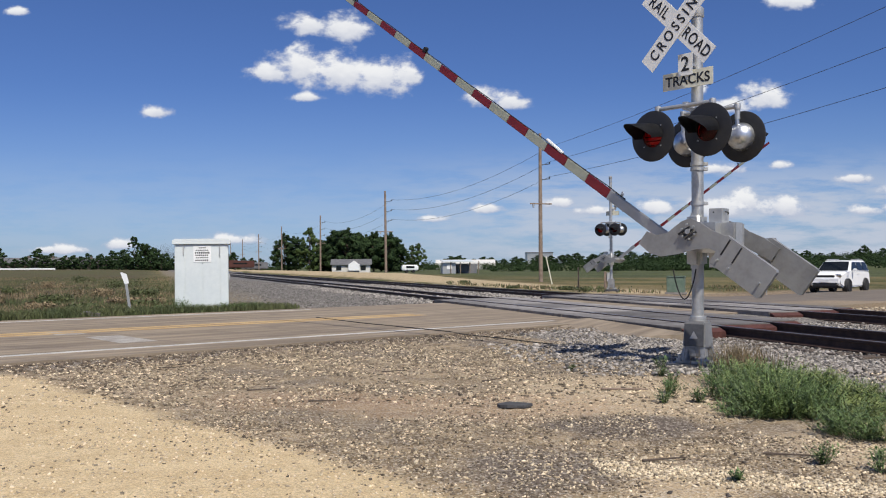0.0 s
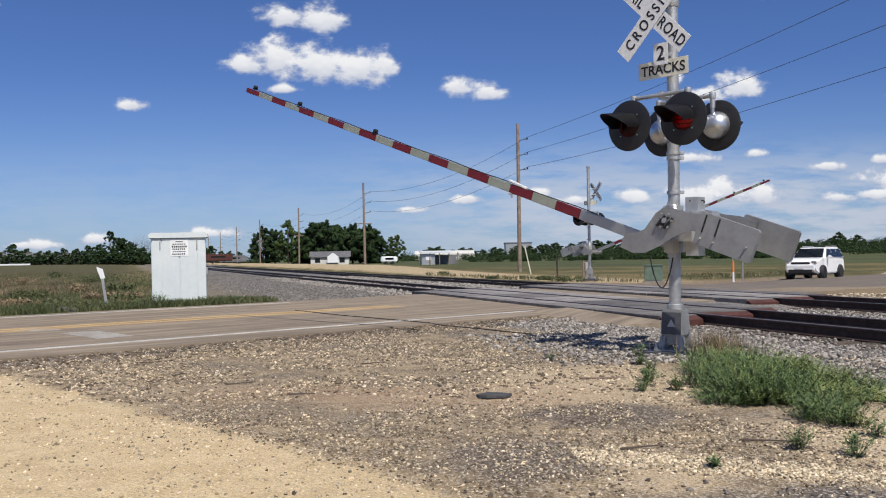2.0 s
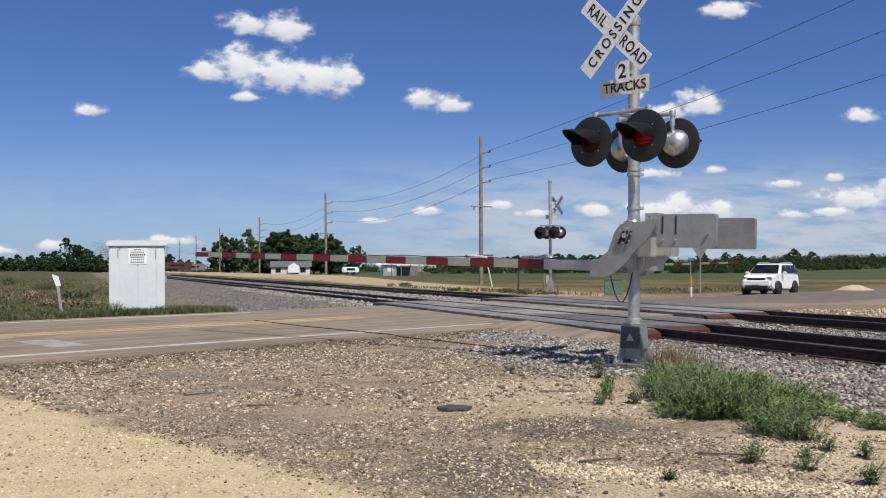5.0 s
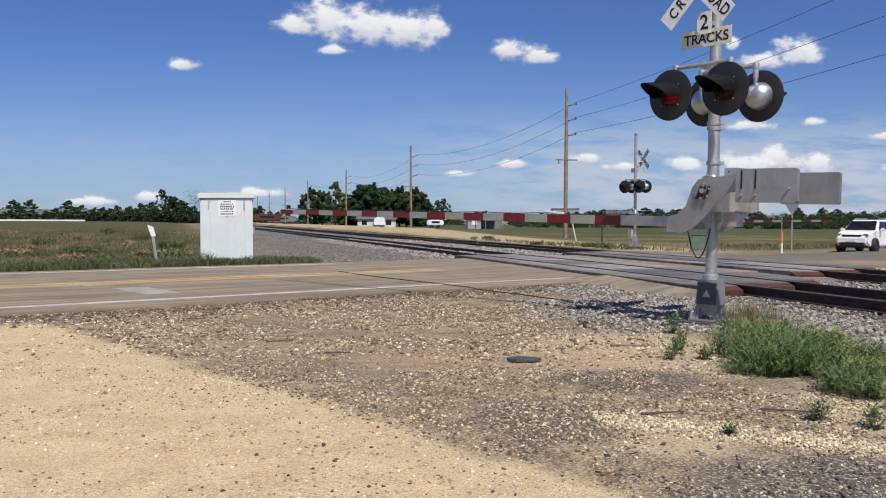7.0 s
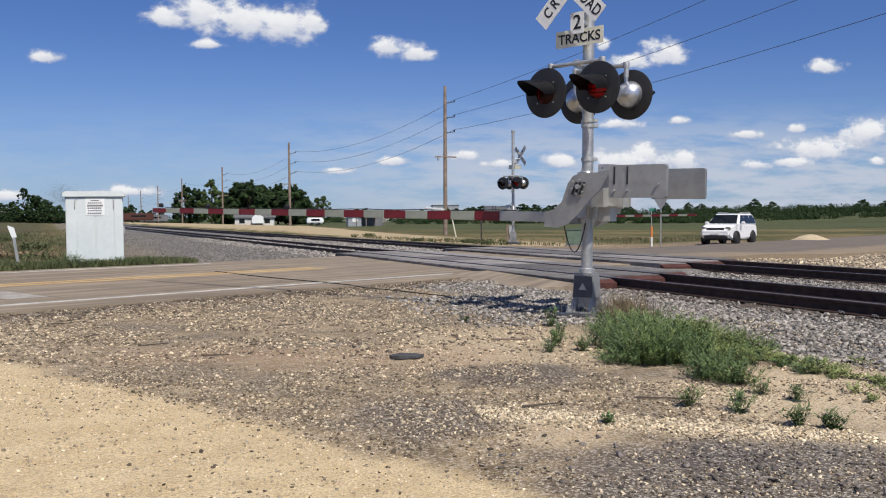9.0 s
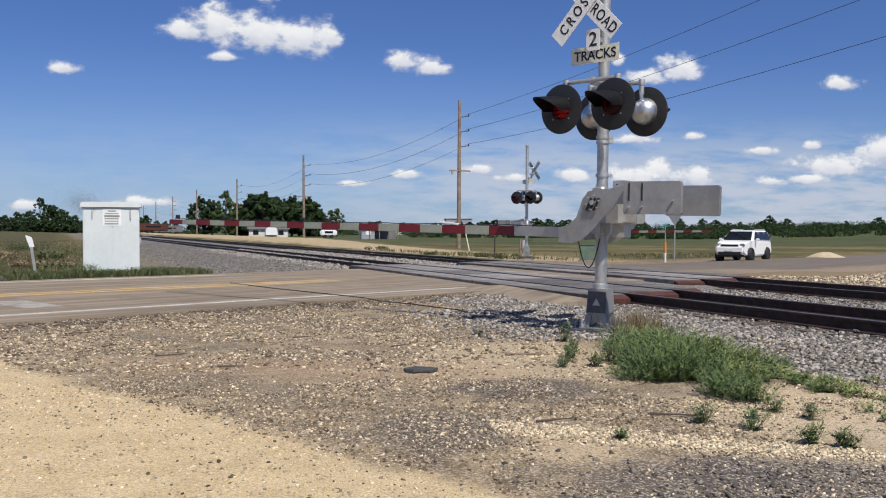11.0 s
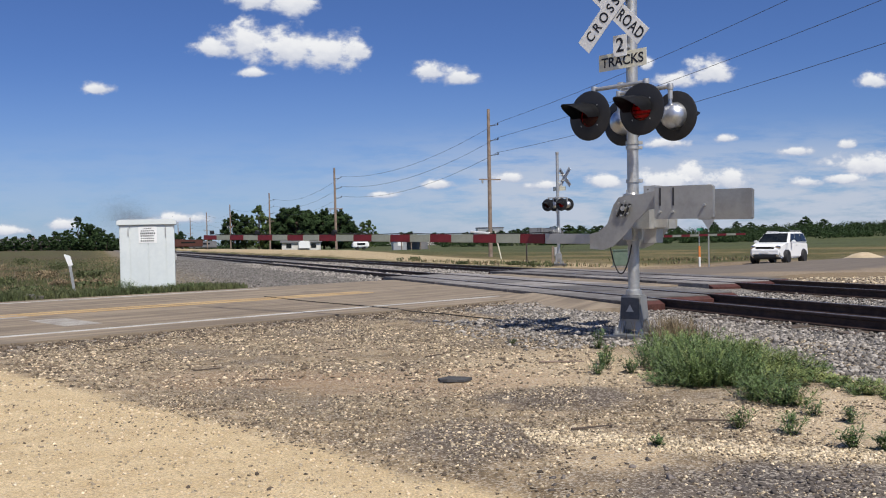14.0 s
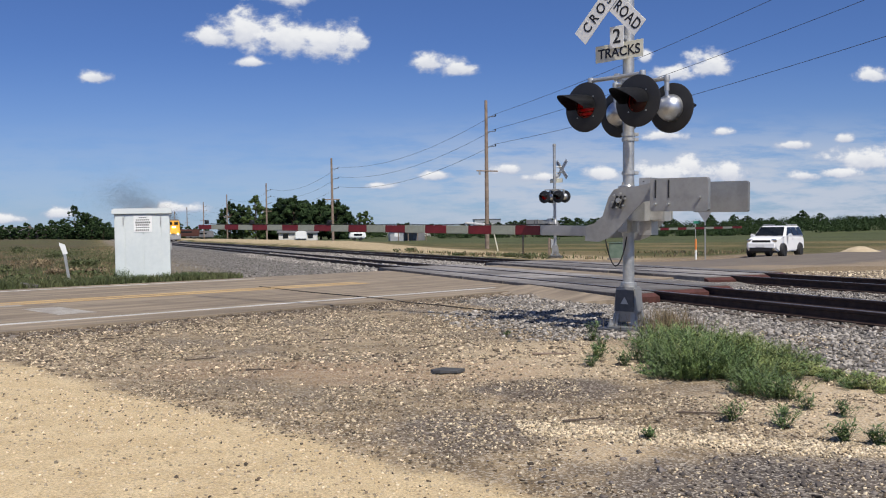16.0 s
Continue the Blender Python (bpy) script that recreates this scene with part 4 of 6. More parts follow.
    # the turning gate, about its shaft
    bm = bmesh.new()
    outline = [(0.62, 0.02), (0.62, 0.20), (0.40, 0.20), (0.20, 0.16), (0.05, 0.16), (-0.08, 0.13), (-0.15, 0.04), (-0.23, -0.18), (-0.34, -0.27), (-0.46, -0.30),
               (-0.47, -0.48), (-0.28, -0.49), (-0.14, -0.44), (0.02, -0.30), (0.14, -0.16), (0.30, -0.02)]
    for y in (-0.50, 0.50):
        add_prism(bm, outline, y - 0.007, y + 0.007)
    add_box(bm, (0.07, 1.0, 0.10), (-0.42, 0, -0.40), bevel=0.006)
    gate = part("gate", bm, M["plate"], sg, "steel gate side arms with counterweights and striped arm")
    for y in (-0.525, 0.525):
        bm = bmesh.new()
        outer = [(0.45, -0.13), (1.10, -0.13), (1.12, -0.11), (1.12, 0.22), (1.10, 0.24), (0.45, 0.24), (0.43, 0.22), (0.43, -0.11)]
        add_prism(bm, outer, y - 0.03, y + 0.03)
        cw = part("counterweight", bm, M["plate"], gate, "flat grey steel counterweight plate", m=pose(0, (-1 if y < 0 else 1) * 0.04, 0))
        for x in (0.50, 0.66):
            bm = bmesh.new()
            add_box(bm, (0.016, 0.066, 0.20), (x, y * 1.087, 0.12))
            part("slot", bm, M["black"], gate, "dark bolt slot")
        sgn = -1 if y < 0 else 1
        for x, z in ((0.50, -0.05), (0.66, -0.05), (1.03, 0.02)):
            bm = bmesh.new()
            add_rod(bm, (x, y * 1.087, z), (x, y * 1.087 + sgn * 0.06, z), 0.014, seg=8)
            part("bolt", bm, M["galv"], gate)
        for a in range(6):
            ang = radians(60 * a + 15)
            bm = bmesh.new()
            add_rod(bm, (0.085 * math.cos(ang), y, 0.085 * math.sin(ang)), (0.085 * math.cos(ang), y * 1.05, 0.085 * math.sin(ang)), 0.012, seg=8)
            part("bolt", bm, M["galv"], gate)
        for a in range(3):
            bm = bmesh.new()
            add_box(bm, (0.02, 0.02, 0.16), (-0.05 + 0.05 * a, y * 1.017, -0.02), (0, 25, 0))
            part("adjusting_slot", bm, M["black"], gate, "dark adjusting slot")
        bm = bmesh.new()
        add_rod(bm, (0, y, 0), (0, y * 1.06, 0), 0.03, seg=10)
        part("shaft_nut", bm, M["galv"], gate)
    arm_z = -0.365
    bm = bmesh.new()
    add_box(bm, (1.05, 0.05, 0.13), (-0.92, 0, arm_z), bevel=0.008)
    part("arm_root", bm, M["alu"], gate, "bare aluminium arm root")
    x, k = -1.447, 0
    step = 0.405
    while k < 19:
        h = 0.125 - 0.0022 * k
        bm = bmesh.new()
        add_box(bm, (step - 0.002, 0.042, h), bevel=0.006)
        part("stripe", bm, M["stripe_r"] if k % 2 == 0 else M["stripe_w"], gate, "red reflective stripe" if k % 2 == 0 else "off-white reflective stripe", pose(x - step / 2, 0, arm_z))
        x -= step
        k += 1
    bm = bmesh.new()
    pts = [Vector((-1.2 - 0.33 * i, 0, arm_z + 0.075 - 0.0009 * i + 0.006 * math.sin(i * 1.7))) for i in range(24)]
    add_tube(bm, pts, 0.007)
    part("arm_cable", bm, M["rubber"], gate)
    for xl, mt in ((-8.9, "lens"), (-7.55, "lens"), (-5.55, "lens")):
        bm = bmesh.new()
        add_box(bm, (0.09, 0.06, 0.025), (xl, 0, arm_z + 0.068), bevel=0.006)
        add_turned(bm, [(0.03, -0.03), (0.034, 0), (0.03, 0.03)], 14, pose(xl, 0, arm_z + 0.10, 90, 0, 0))
        part("arm_light", bm, M["black"], gate, "small red arm light")
    bm = bmesh.new()
    add_box(bm, (0.34, 0.05, 0.03), (-2.55, 0, arm_z + 0.085), (0, 4, 0), bevel=0.008)
    part("arm_bracket", bm, M["white"], gate, "white bracket on the arm")
    return sg, gate, shutters


near_signal, near_gate, near_shutters = build_signal(
    "crossing_signal", pose(3.03, 10.6, 0.0, 0, 0.5, -49.5), "silver railroad crossing mast with crossbuck, red lights and lowering gate", 6.0)
far_signal, far_gate, far_shutters = build_signal(
    "crossing_signal", pose(8.14, 43.0, 0.0, 0, 0, 143.0), "crossing mast with crossbuck and red lights beyond the tracks", 0.0, 5.5, 4.35, 2.93, True)


# ---- relay case ----
def build_case():
    cs = thing("relay_case", pose(-6.72, 24.85, -0.02, 0, -0.4, 13), "white metal signal relay case with peaked lid beside the road", "relay case")
    bm = bmesh.new()
    add_box(bm, (1.42, 1.0, 1.82), (0, 0, 0.98), bevel=0.012)
    body = part("body", bm, M["casewhite"], cs)
    bm = bmesh.new()
    add_prism(bm, [(-0.77, 0), (0.77, 0), (0.77, 0.10), (0.7, 0.14), (-0.7, 0.14), (-0.77, 0.10)], -0.58, 0.56, pose(0, 0, 1.86))
    part("lid", bm, M["casewhite"], cs, "white overhanging lid")
    for x0, x1 in ((-0.70, -0.45), (-0.44, 0.02), (0.03, 0.48), (0.49, 0.70)):
        bm = bmesh.new()
        add_box(bm, (x1 - x0 - 0.012, 0.03, 1.72), ((x0 + x1) / 2, -0.513, 0.97), bevel=0.004)
        part("door_panel", bm, M["casewhite"], cs)
    for x in (-0.48, 0.48):
        bm = bmesh.new()
        add_box(bm, (0.03, 0.03, 0.22), (x, -0.538, 1.66), bevel=0.005)
        part("hinge", bm, M["galv"], cs)
    bm = bmesh.new()
    add_box(bm, (0.47, 0.006, 0.44), (0.02, -0.533, 1.58))
    sign = part("notice", bm, M["white"], cs, "white notice with rows of black writing")
    for i, (w, h) in enumerate(((0.2, 0.03), (0.36, 0.028), (0.40, 0.05), (0.38, 0.035), (0.36, 0.025), (0.38, 0.035))):
        for j in range(int(w / 0.05)):
            bm = bmesh.new()
            add_box(bm, (0.034, 0.003, h), (0.02 - w / 2 + 0.025 + j * 0.05, -0.5375, 1.755 - i * 0.068))
            part("writing", bm, M["letter"], sign)
    bm = bmesh.new()
    add_box(bm, (0.05, 0.05, 0.18), (0.73, -0.3, 0.95), bevel=0.008)
    part("latch", bm, M["galv"], cs)
    bm = bmesh.new()
    add_box(bm, (1.5, 1.1, 0.16), (0, 0, 0.0), bevel=0.01)
    part("foundation", bm, M["concrete"], cs, "low concrete base")


build_case()


def build_marker():
    mk = thing("marker_post", pose(-8.55, 24.4, -0.25, 0, -8.0, 14), "leaning grey steel marker post with white flat top", "marker post")
    bm = bmesh.new()
    add_box(bm, (0.07, 0.03, 1.15), (0, 0, 0.55), bevel=0.006)
    part("post", bm, M["galv"], mk)
    bm = bmesh.new()
    add_prism(bm, [(-0.06, 0), (0.06, 0), (0.03, 0.26), (-0.11, 0.34), (-0.12, 0.3)], -0.022, -0.012, pose(0.02, 0, 1.02))
    part("paddle", bm, M["white"], mk, "white plastic paddle")


build_marker()


# ---- utility poles ----
POLES = [(33.2, 15.0, 17.0), (33.15, 73.5, 13.3), (30.5, 119.4, 11.8), (32.6, 182, 11.9), (32, 236, 12), (32, 290, 12), (32, 345, 12), (32, 400, 12), (32, 460, 12), (32, 520, 12)]


def wire_z(h, lane):
    return h - 1.5 - (2.3 if h > 15 else 1.35) * lane


def build_pole(nt, s, h):
    p = track_point(nt, s)
    ob = thing("utility_pole", pose(p.x, p.y, -0.15, 0, random.uniform(-0.5, 0.5), 18), "tall weathered wooden power pole with side insulators", "utility pole", "power poles")
    bm = bmesh.new()
    add_turned(bm, [(0.19, -0.3), (0.17, h * 0.5), (0.13, h), (0.0, h + 0.02)], 14)
    part("pole", bm, M["wood"], ob, smooth=True)
    for i in range(3):
        bm = bmesh.new()
        z = wire_z(h, i)
        add_rod(bm, (0.1, 0, z), (0.95, 0, z + 0.12), 0.035, seg=8)
        add_turned(bm, [(0.03, 0), (0.07, 0.03), (0.05, 0.06), (0.07, 0.09), (0.05, 0.12), (0.07, 0.15), (0.02, 0.2)], 10, Matrix.Translation((0.92, 0, z + 0.12)))
        part("insulator_arm", bm, M["wire"], ob)
    bm = bmesh.new()
    add_box(bm, (2.1, 0.09, 0.11), (0, -0.15, h * 0.52), bevel=0.008)
    part("crossarm", bm, M["wood"], ob)
    bm = bmesh.new()
    add_rod(bm, (-0.75, -0.15, h * 0.52 - 0.35), (-0.75, -0.15, h * 0.52 - 0.05), 0.09, seg=10)
    part("cutout", bm, M["galv"], ob)


for q in POLES:
    build_pole(*q)


def build_wires():
    for lane in range(3):
        bm, line = bmesh.new(), []
        for (n0, s0, h0), (n1, s1, h1) in zip(POLES, POLES[1:7]):
            z0, z1 = wire_z(h0, lane) + 0.15, wire_z(h1, lane) + 0.15
            a, b = track_point(n0, s0, z0) + NT * 0.92, track_point(n1, s1, z1) + NT * 0.92
            line += [a.lerp(b, i / 16) - Vector((0, 0, 4 * (0.7 if h0 > 15 else 1.4) * (i / 16) * (1 - i / 16))) for i in range(16)]
        add_tube(bm, line, 0.016, 5)
        solo("power_line", bm, M["wire"], Matrix(), "thin dark sagging overhead power line", "power line", "power lines")


build_wires()


# ---- vegetation and stones ----
def scatter_boxes(name, count, place, size, flat, material, label, jitter=0.36, seed=1):
    """Many small broken stones in one mesh; place(rng, n) gives x, y, z arrays."""
    rng = np.random.default_rng(seed)
    x, y, z = place(rng, count)
    n = len(x)
    base = np.array([[-1, -1, -1], [1, -1, -1], [1, 1, -1], [-1, 1, -1], [-1, -1, 1], [1, -1, 1], [1, 1, 1], [-1, 1, 1]], float) * 0.5
    quads = np.array([[0, 3, 2, 1], [4, 5, 6, 7], [0, 1, 5, 4], [1, 2, 6, 5], [2, 3, 7, 6], [3, 0, 4, 7]])
    s = rng.uniform(size[0], size[1], n) * rng.uniform(0.6, 1.0, n)
    v = base[None] + rng.uniform(-jitter, jitter, (n, 8, 3))
    v = v * s[:, None, None] * np.stack([np.ones(n), rng.uniform(0.6, 1, n), rng.uniform(flat[0], flat[1], n)], 1)[:, None]
    for ax in (0, 1, 2):
        a = rng.uniform(-0.5, 0.5, n) if ax < 2 else rng.uniform(0, 6.3, n)
        c, d = np.cos(a)[:, None], np.sin(a)[:, None]
        i, j = [(1, 2), (2, 0), (0, 1)][ax]
        vi, vj = v[:, :, i].copy(), v[:, :, j].copy()
        v[:, :, i], v[:, :, j] = c * vi - d * vj, d * vi + c * vj
    v += np.stack([x, y, z], 1)[:, None]
    f = (quads[None] + (np.arange(n) * 8)[:, None, None]).reshape(-1)
    me = bpy.data.meshes.new(name)
    me.vertices.add(n * 8)
    me.vertices.foreach_set("co", v.reshape(-1))
    me.loops.add(len(f))
    me.loops.foreach_set("vertex_index", f)
    me.polygons.add(n * 6)
    me.polygons.foreach_set("loop_start", np.arange(0, len(f), 4))
    me.update(calc_edges=True)
    me.materials.append(material)
    return tagged(new(name, me), label, "stones", kind="stuff")


def blades(name, x, y, z, height, width, lean, material, label, seed=2, category="grass"):
    """Grass blades: one bent blade of two quads and a tip at each place."""
    rng = np.random.default_rng(seed)
    n = len(x)
    a = rng.uniform(0, 6.3, n)
    b = rng.uniform(0, 6.3, n)
    h = rng.uniform(height[0], height[1], n)
    w = rng.uniform(width[0], width[1], n)
    l = rng.uniform(0, lean, n) * h
    side = np.stack([np.cos(a), np.sin(a), np.zeros(n)], 1) * w[:, None]
    out = np.stack([np.cos(b), np.sin(b), np.zeros(n)], 1) * l[:, None]
    p = np.stack([x, y, z], 1)
    up = np.stack([np.zeros(n), np.zeros(n), h], 1)
    v = np.stack([p - side, p + side, p + up * 0.55 + out * 0.3 + side * 0.7, p + up * 0.55 + out * 0.3 - side * 0.7, p + up + out], 1)
    f4 = (np.array([0, 1, 2, 3])[None] + (np.arange(n) * 5)[:, None])
    f3 = (np.array([3, 2, 4])[None] + (np.arange(n) * 5)[:, None])
    loops = np.concatenate([f4, f3], 1).reshape(-1)
    starts = (np.array([0, 4])[None] + (np.arange(n) * 7)[:, None]).reshape(-1)
    me = bpy.data.meshes.new(name)
    me.vertices.add(n * 5)
    me.vertices.foreach_set("co", v.reshape(-1))
    me.loops.add(len(loops))
    me.loops.foreach_set("vertex_index", loops)
    me.polygons.add(n * 2)
    me.polygons.foreach_set("loop_start", starts)
    me.update(calc_edges=True)
    me.materials.append(material)
    return tagged(new(name, me), label, category, kind="stuff")


def zs(x, y):
    return np.array([land_z(a, b) for a, b in zip(x, y)])


def fan(rng, n, y0, y1, side=0.56, power=1.0):
    """Places spread evenly over a wedge of ground ahead."""
    y = np.sqrt(rng.uniform(y0 ** 2, y1 ** 2, n)) if power == 1.0 else y0 + (y1 - y0) * rng.uniform(0, 1, n) ** power
    x = y * rng.uniform(-side - 0.06, side + 0.14, n)
    return x, y


def gravel_place(keep_sand, y0=4.2, y1=17.0):
    def place(rng, n):
        x, y = fan(rng, n, y0, y1)
        d, nr, nt = 0.743 * x + 0.669 * y, -0.649 * x + 0.760 * y, 0.951 * x + 0.309 * y
        sand = (d < 3.12) & (nr < 11)
        thick = np.array([noise.noise((a * 0.8, b * 0.8, 7)) + 0.7 * noise.noise((a * 2.7, b * 2.7, 3)) for a, b in zip(x, y)]) - 0.35 * ((x > 1.6) & (y < 9.5) & (y > 6.2))
        ok = (nr < 12.0) & (nt < 8.4) & (~sand | (rng.uniform(0, 1, n) < keep_sand)) & (thick + rng.uniform(-0.4, 0.4, n) > -0.16)
        x, y = x[ok], y[ok]
        return x, y, zs(x, y) + 0.002
    return place


scatter_boxes("gravel", 42000, gravel_place(0.45), (0.006, 0.024), (0.4, 0.8), M["pebble"], "pale broken gravel scattered over the sandy ground", seed=11)
scatter_boxes("gravel", 26000, gravel_place(0.06), (0.006, 0.026), (0.3, 0.7), M["darkpebble"], "dark gravel and asphalt crumbs scattered over the ground", seed=12)


scatter_boxes("gravel", 15000, gravel_place(0.8, 3.5, 7.2), (0.004, 0.017), (0.4, 0.8), M["pebble"], "small pale stones strewn over the trodden ground", seed=21)
scatter_boxes("gravel", 13000, gravel_place(0.12, 3.5, 7.2), (0.005, 0.020), (0.3, 0.7), M["darkpebble"], "small dark stones strewn over the trodden ground", seed=22)


scatter_boxes("gravel", 9000, gravel_place(0.5, 7.6, 13.5), (0.014, 0.036), (0.3, 0.6), M["pebble"], "larger pale stones strewn towards the road", seed=25)
scatter_boxes("gravel", 8000, gravel_place(0.1, 7.6, 13.5), (0.014, 0.040), (0.3, 0.6), M["darkpebble"], "larger dark stones strewn towards the road", seed=26)


def coarse_place(rng, n):
    x, y = 2.15 + 1.2 * rng.normal(0, 0.55, n), 3.85 + 0.75 * rng.normal(0, 0.6, n)
    ok = (0.38 * x + 0.925 * y < 5.0) & (y > 3.1) & (0.743 * x + 0.669 * y > 3.3)
    return x[ok], y[ok], zs(x[ok], y[ok]) + 0.004


def ribbon_place(rng, n):
    x = rng.uniform(0.9, 3.0, n)
    y = (5.25 + 0.10 * rng.normal(0, 1, n) - 0.38 * x) / 0.925
    return x, y, zs(x, y) + 0.003


scatter_boxes("gravel", 520, coarse_place, (0.008, 0.038), (0.3, 0.6), M["coarse"], "coarse dark broken stones on the bare ground", seed=23)
scatter_boxes("gravel", 3600, ribbon_place, (0.006, 0.022), (0.4, 0.8), M["pebble"], "ribbon of washed pale pebbles below the weeds", seed=24)


def crumbs_place(rng, n):
    s = rng.uniform(-22, 14, n)
    off = 16.8 - 5.0 - np.abs(rng.normal(0, 0.55, n))
    x, y = -0.649 * off + 0.760 * s, 0.760 * off + 0.649 * s
    return x, y, zs(x, y) + 0.004


scatter_boxes("asphalt_crumbs", 5200, crumbs_place, (0.015, 0.06), (0.3, 0.6), M["darkpebble"], "dark lumps of broken asphalt along the road edge", seed=13)


def ballast_place(s0, s1, n0, n1, z):
    def place(rng, n):
        s, q = rng.uniform(s0, s1, n), rng.uniform(n0, n1, n)
        x, y = 0.951 * q - 0.309 * s, 0.309 * q + 0.951 * s
        nr = -0.649 * x + 0.760 * y
        gap = np.minimum.reduce([np.abs(q - t - e) for t in TRACKS for e in (-0.755, 0.755)])
        edge = np.array([noise.noise((a * 0.9, b * 0.9, 2)) for a, b in zip(x, y)])
        ok = ((nr < 11.0) | (nr > 22.0)) & (gap > 0.06) & (q > np.where(nr < 11.5, 5.95, 8.0) + edge * 0.7)
        s, q, x, y = s[ok], q[ok], x[ok], y[ok]
        # bed is level under the tracks and runs down at its shoulders
        h = z + 0.02 * rng.uniform(-1, 1, len(x)) - 0.06 * np.clip((9.2 - q) / 1.2, 0, 1)
        return x, y, np.maximum(h, zs(x, y) + 0.005)
    return place


scatter_boxes("ballast", 60000, ballast_place(-4, 16, 5.2, 17.6, -0.10), (0.024, 0.058), (0.3, 0.75), M["stone"], "grey crushed stone ballast beside and between the rails", seed=14)
scatter_boxes("ballast", 17000, ballast_place(21, 60, 8.0, 17.6, -0.11), (0.05, 0.09), (0.6, 0.95), M["stone"], "grey crushed stone ballast beyond the road", seed=15)


def apron_place(rng, n):
    s, q = 21 + 60 * rng.uniform(0, 1, n) ** 1.6, rng.uniform(0.5, 9.0, n)
    x, y = 0.951 * q - 0.309 * s, 0.309 * q + 0.951 * s
    nr = -0.649 * x + 0.760 * y
    ok = (nr > 21.8) & (q > 3.6 + 1.6 * rng.uniform(-1, 1, n))
    return x[ok], y[ok], zs(x[ok], y[ok]) + 0.005


scatter_boxes("ballast", 26000, apron_place, (0.025, 0.062), (0.4, 0.8), M["fineston"], "spread grey stone beside the white relay case", seed=16)


def east_place(rng, n):
    q, s = rng.uniform(17.3, 36, n), rng.uniform(-6, 26, n)
    x, y = 0.951 * q - 0.309 * s, 0.309 * q + 0.951 * s
    off = np.array([min((Vector((a, b, 0)) - p).length for p in ROAD_POINTS) for a, b in zip(x, y)])
    ok = (off > 5.2) & (-0.649 * x + 0.760 * y < 25)
    return x[ok], y[ok], zs(x[ok], y[ok]) + 0.004


ROAD_POINTS = [road_centre(s)[0] for s in range(26, 110, 3)]
scatter_boxes("gravel", 16000, east_place, (0.02, 0.08), (0.3, 0.7), M["pebble"], "loose stones on the bare earth beyond the tracks", seed=18)
scatter_boxes("gravel", 9000, east_place, (0.02, 0.08), (0.3, 0.7), M["darkpebble"], "dark stones on the bare earth beyond the tracks", seed=19)


def shore_place(rng, n):
    x, y = rng.uniform(-0.3, 4.3, n), rng.uniform(8.6, 13.5, n)
    nt, nr = 0.951 * x + 0.309 * y, -0.649 * x + 0.760 * y
    ok = (nt > 5.6 + 1.2 * rng.uniform(-1, 1, n)) & (nt < 8.6) & (nr < 11.4) & (y > 9.6)
    return x[ok], y[ok], zs(x[ok], y[ok]) + 0.006


scatter_boxes("ballast", 16000, shore_place, (0.025, 0.06), (0.3, 0.75), M["stone"], "grey stone spread round the signal base", seed=17)


def leaf_cloud(rng, n, centre, radius, size, squash=1.0):
    """Leaf quads on and in a ragged ball, as verts and faces."""
    d = rng.normal(0, 1, (n, 3))
    d /= np.linalg.norm(d, axis=1)[:, None]
    r = radius * rng.uniform(0.55, 1.05, n)
    p = np.array(centre) + d * r[:, None] * np.array([1, 1, squash])
    u = rng.normal(0, 1, (n, 3))
    u /= np.linalg.norm(u, axis=1)[:, None]
    w = np.cross(u, d)
    w /= np.linalg.norm(w, axis=1)[:, None] + 1e-6
    s = rng.uniform(0.6, 1.2, n)[:, None] * size
    return np.stack([p - u * s * 0.5, p + w * s * 0.3, p + u * s * 0.5, p - w * s * 0.3], 1).reshape(-1, 3)


def quads_mesh(name, v, material):
    n = len(v) // 4
    me = bpy.data.meshes.new(name)
    me.vertices.add(n * 4)
    me.vertices.foreach_set("co", v.reshape(-1))
    me.loops.add(n * 4)
    me.loops.foreach_set("vertex_index", np.arange(n * 4))
    me.polygons.add(n)
    me.polygons.foreach_set("loop_start", np.arange(0, n * 4, 4))
    me.update(calc_edges=True)
    me.materials.append(material)
    return me


def make_tree(seed, height, width, material, label, low=0.12, clumps=34, leaves=240, leaf=0.034):
    rng = np.random.default_rng(seed)
    ob = thing("tree", Matrix(), label, "tree", "trees")
    bm = bmesh.new()
    add_rod(bm, (0, 0, -0.3), (0, 0, height * 0.55), width * 0.035, width * 0.012, seg=8)
    pts = []
    for i in range(clumps * 3):
        f = rng.uniform(low, 1.0)
        wide = math.sin(math.pi * min(1, (f - low) / (1 - low) * 0.8 + 0.18)) ** 0.7
        a = rng.uniform(0, 6.3)
        r = width * 0.5 * wide * rng.uniform(0.25, 0.95)
        c = (r * math.cos(a), r * math.sin(a), height * f * rng.uniform(0.86, 0.97))
        pts.append((c, width * rng.uniform(0.05, 0.125) * (0.75 if f > 0.8 else 1)))
        if i % 9 == 0:
            add_rod(bm, (0, 0, c[2] * 0.55), c, width * 0.012, width * 0.004, seg=6)
    part("trunk", bm, M["bark"], ob)
    v = np.concatenate([leaf_cloud(rng, int(leaves * 0.5), c, r, width * leaf, 0.85) for c, r in pts])
    cb = bmesh.new()
    for i, (c, r) in enumerate(pts):
        got = bmesh.ops.create_icosphere(cb, subdivisions=1, radius=r * 0.7)
        for q in got["verts"]:
            q.co = q.co * (1 + 1.1 * noise.noise(q.co * (3.5 / r) + Vector((i, seed, 0)))) + Vector(c)
    me = quads_mesh("crown", v, material)
    cb.from_mesh(me)
    cb.to_mesh(me)
    cb.free()
    crown = new("crown", me)
    crown.parent = ob
    return ob


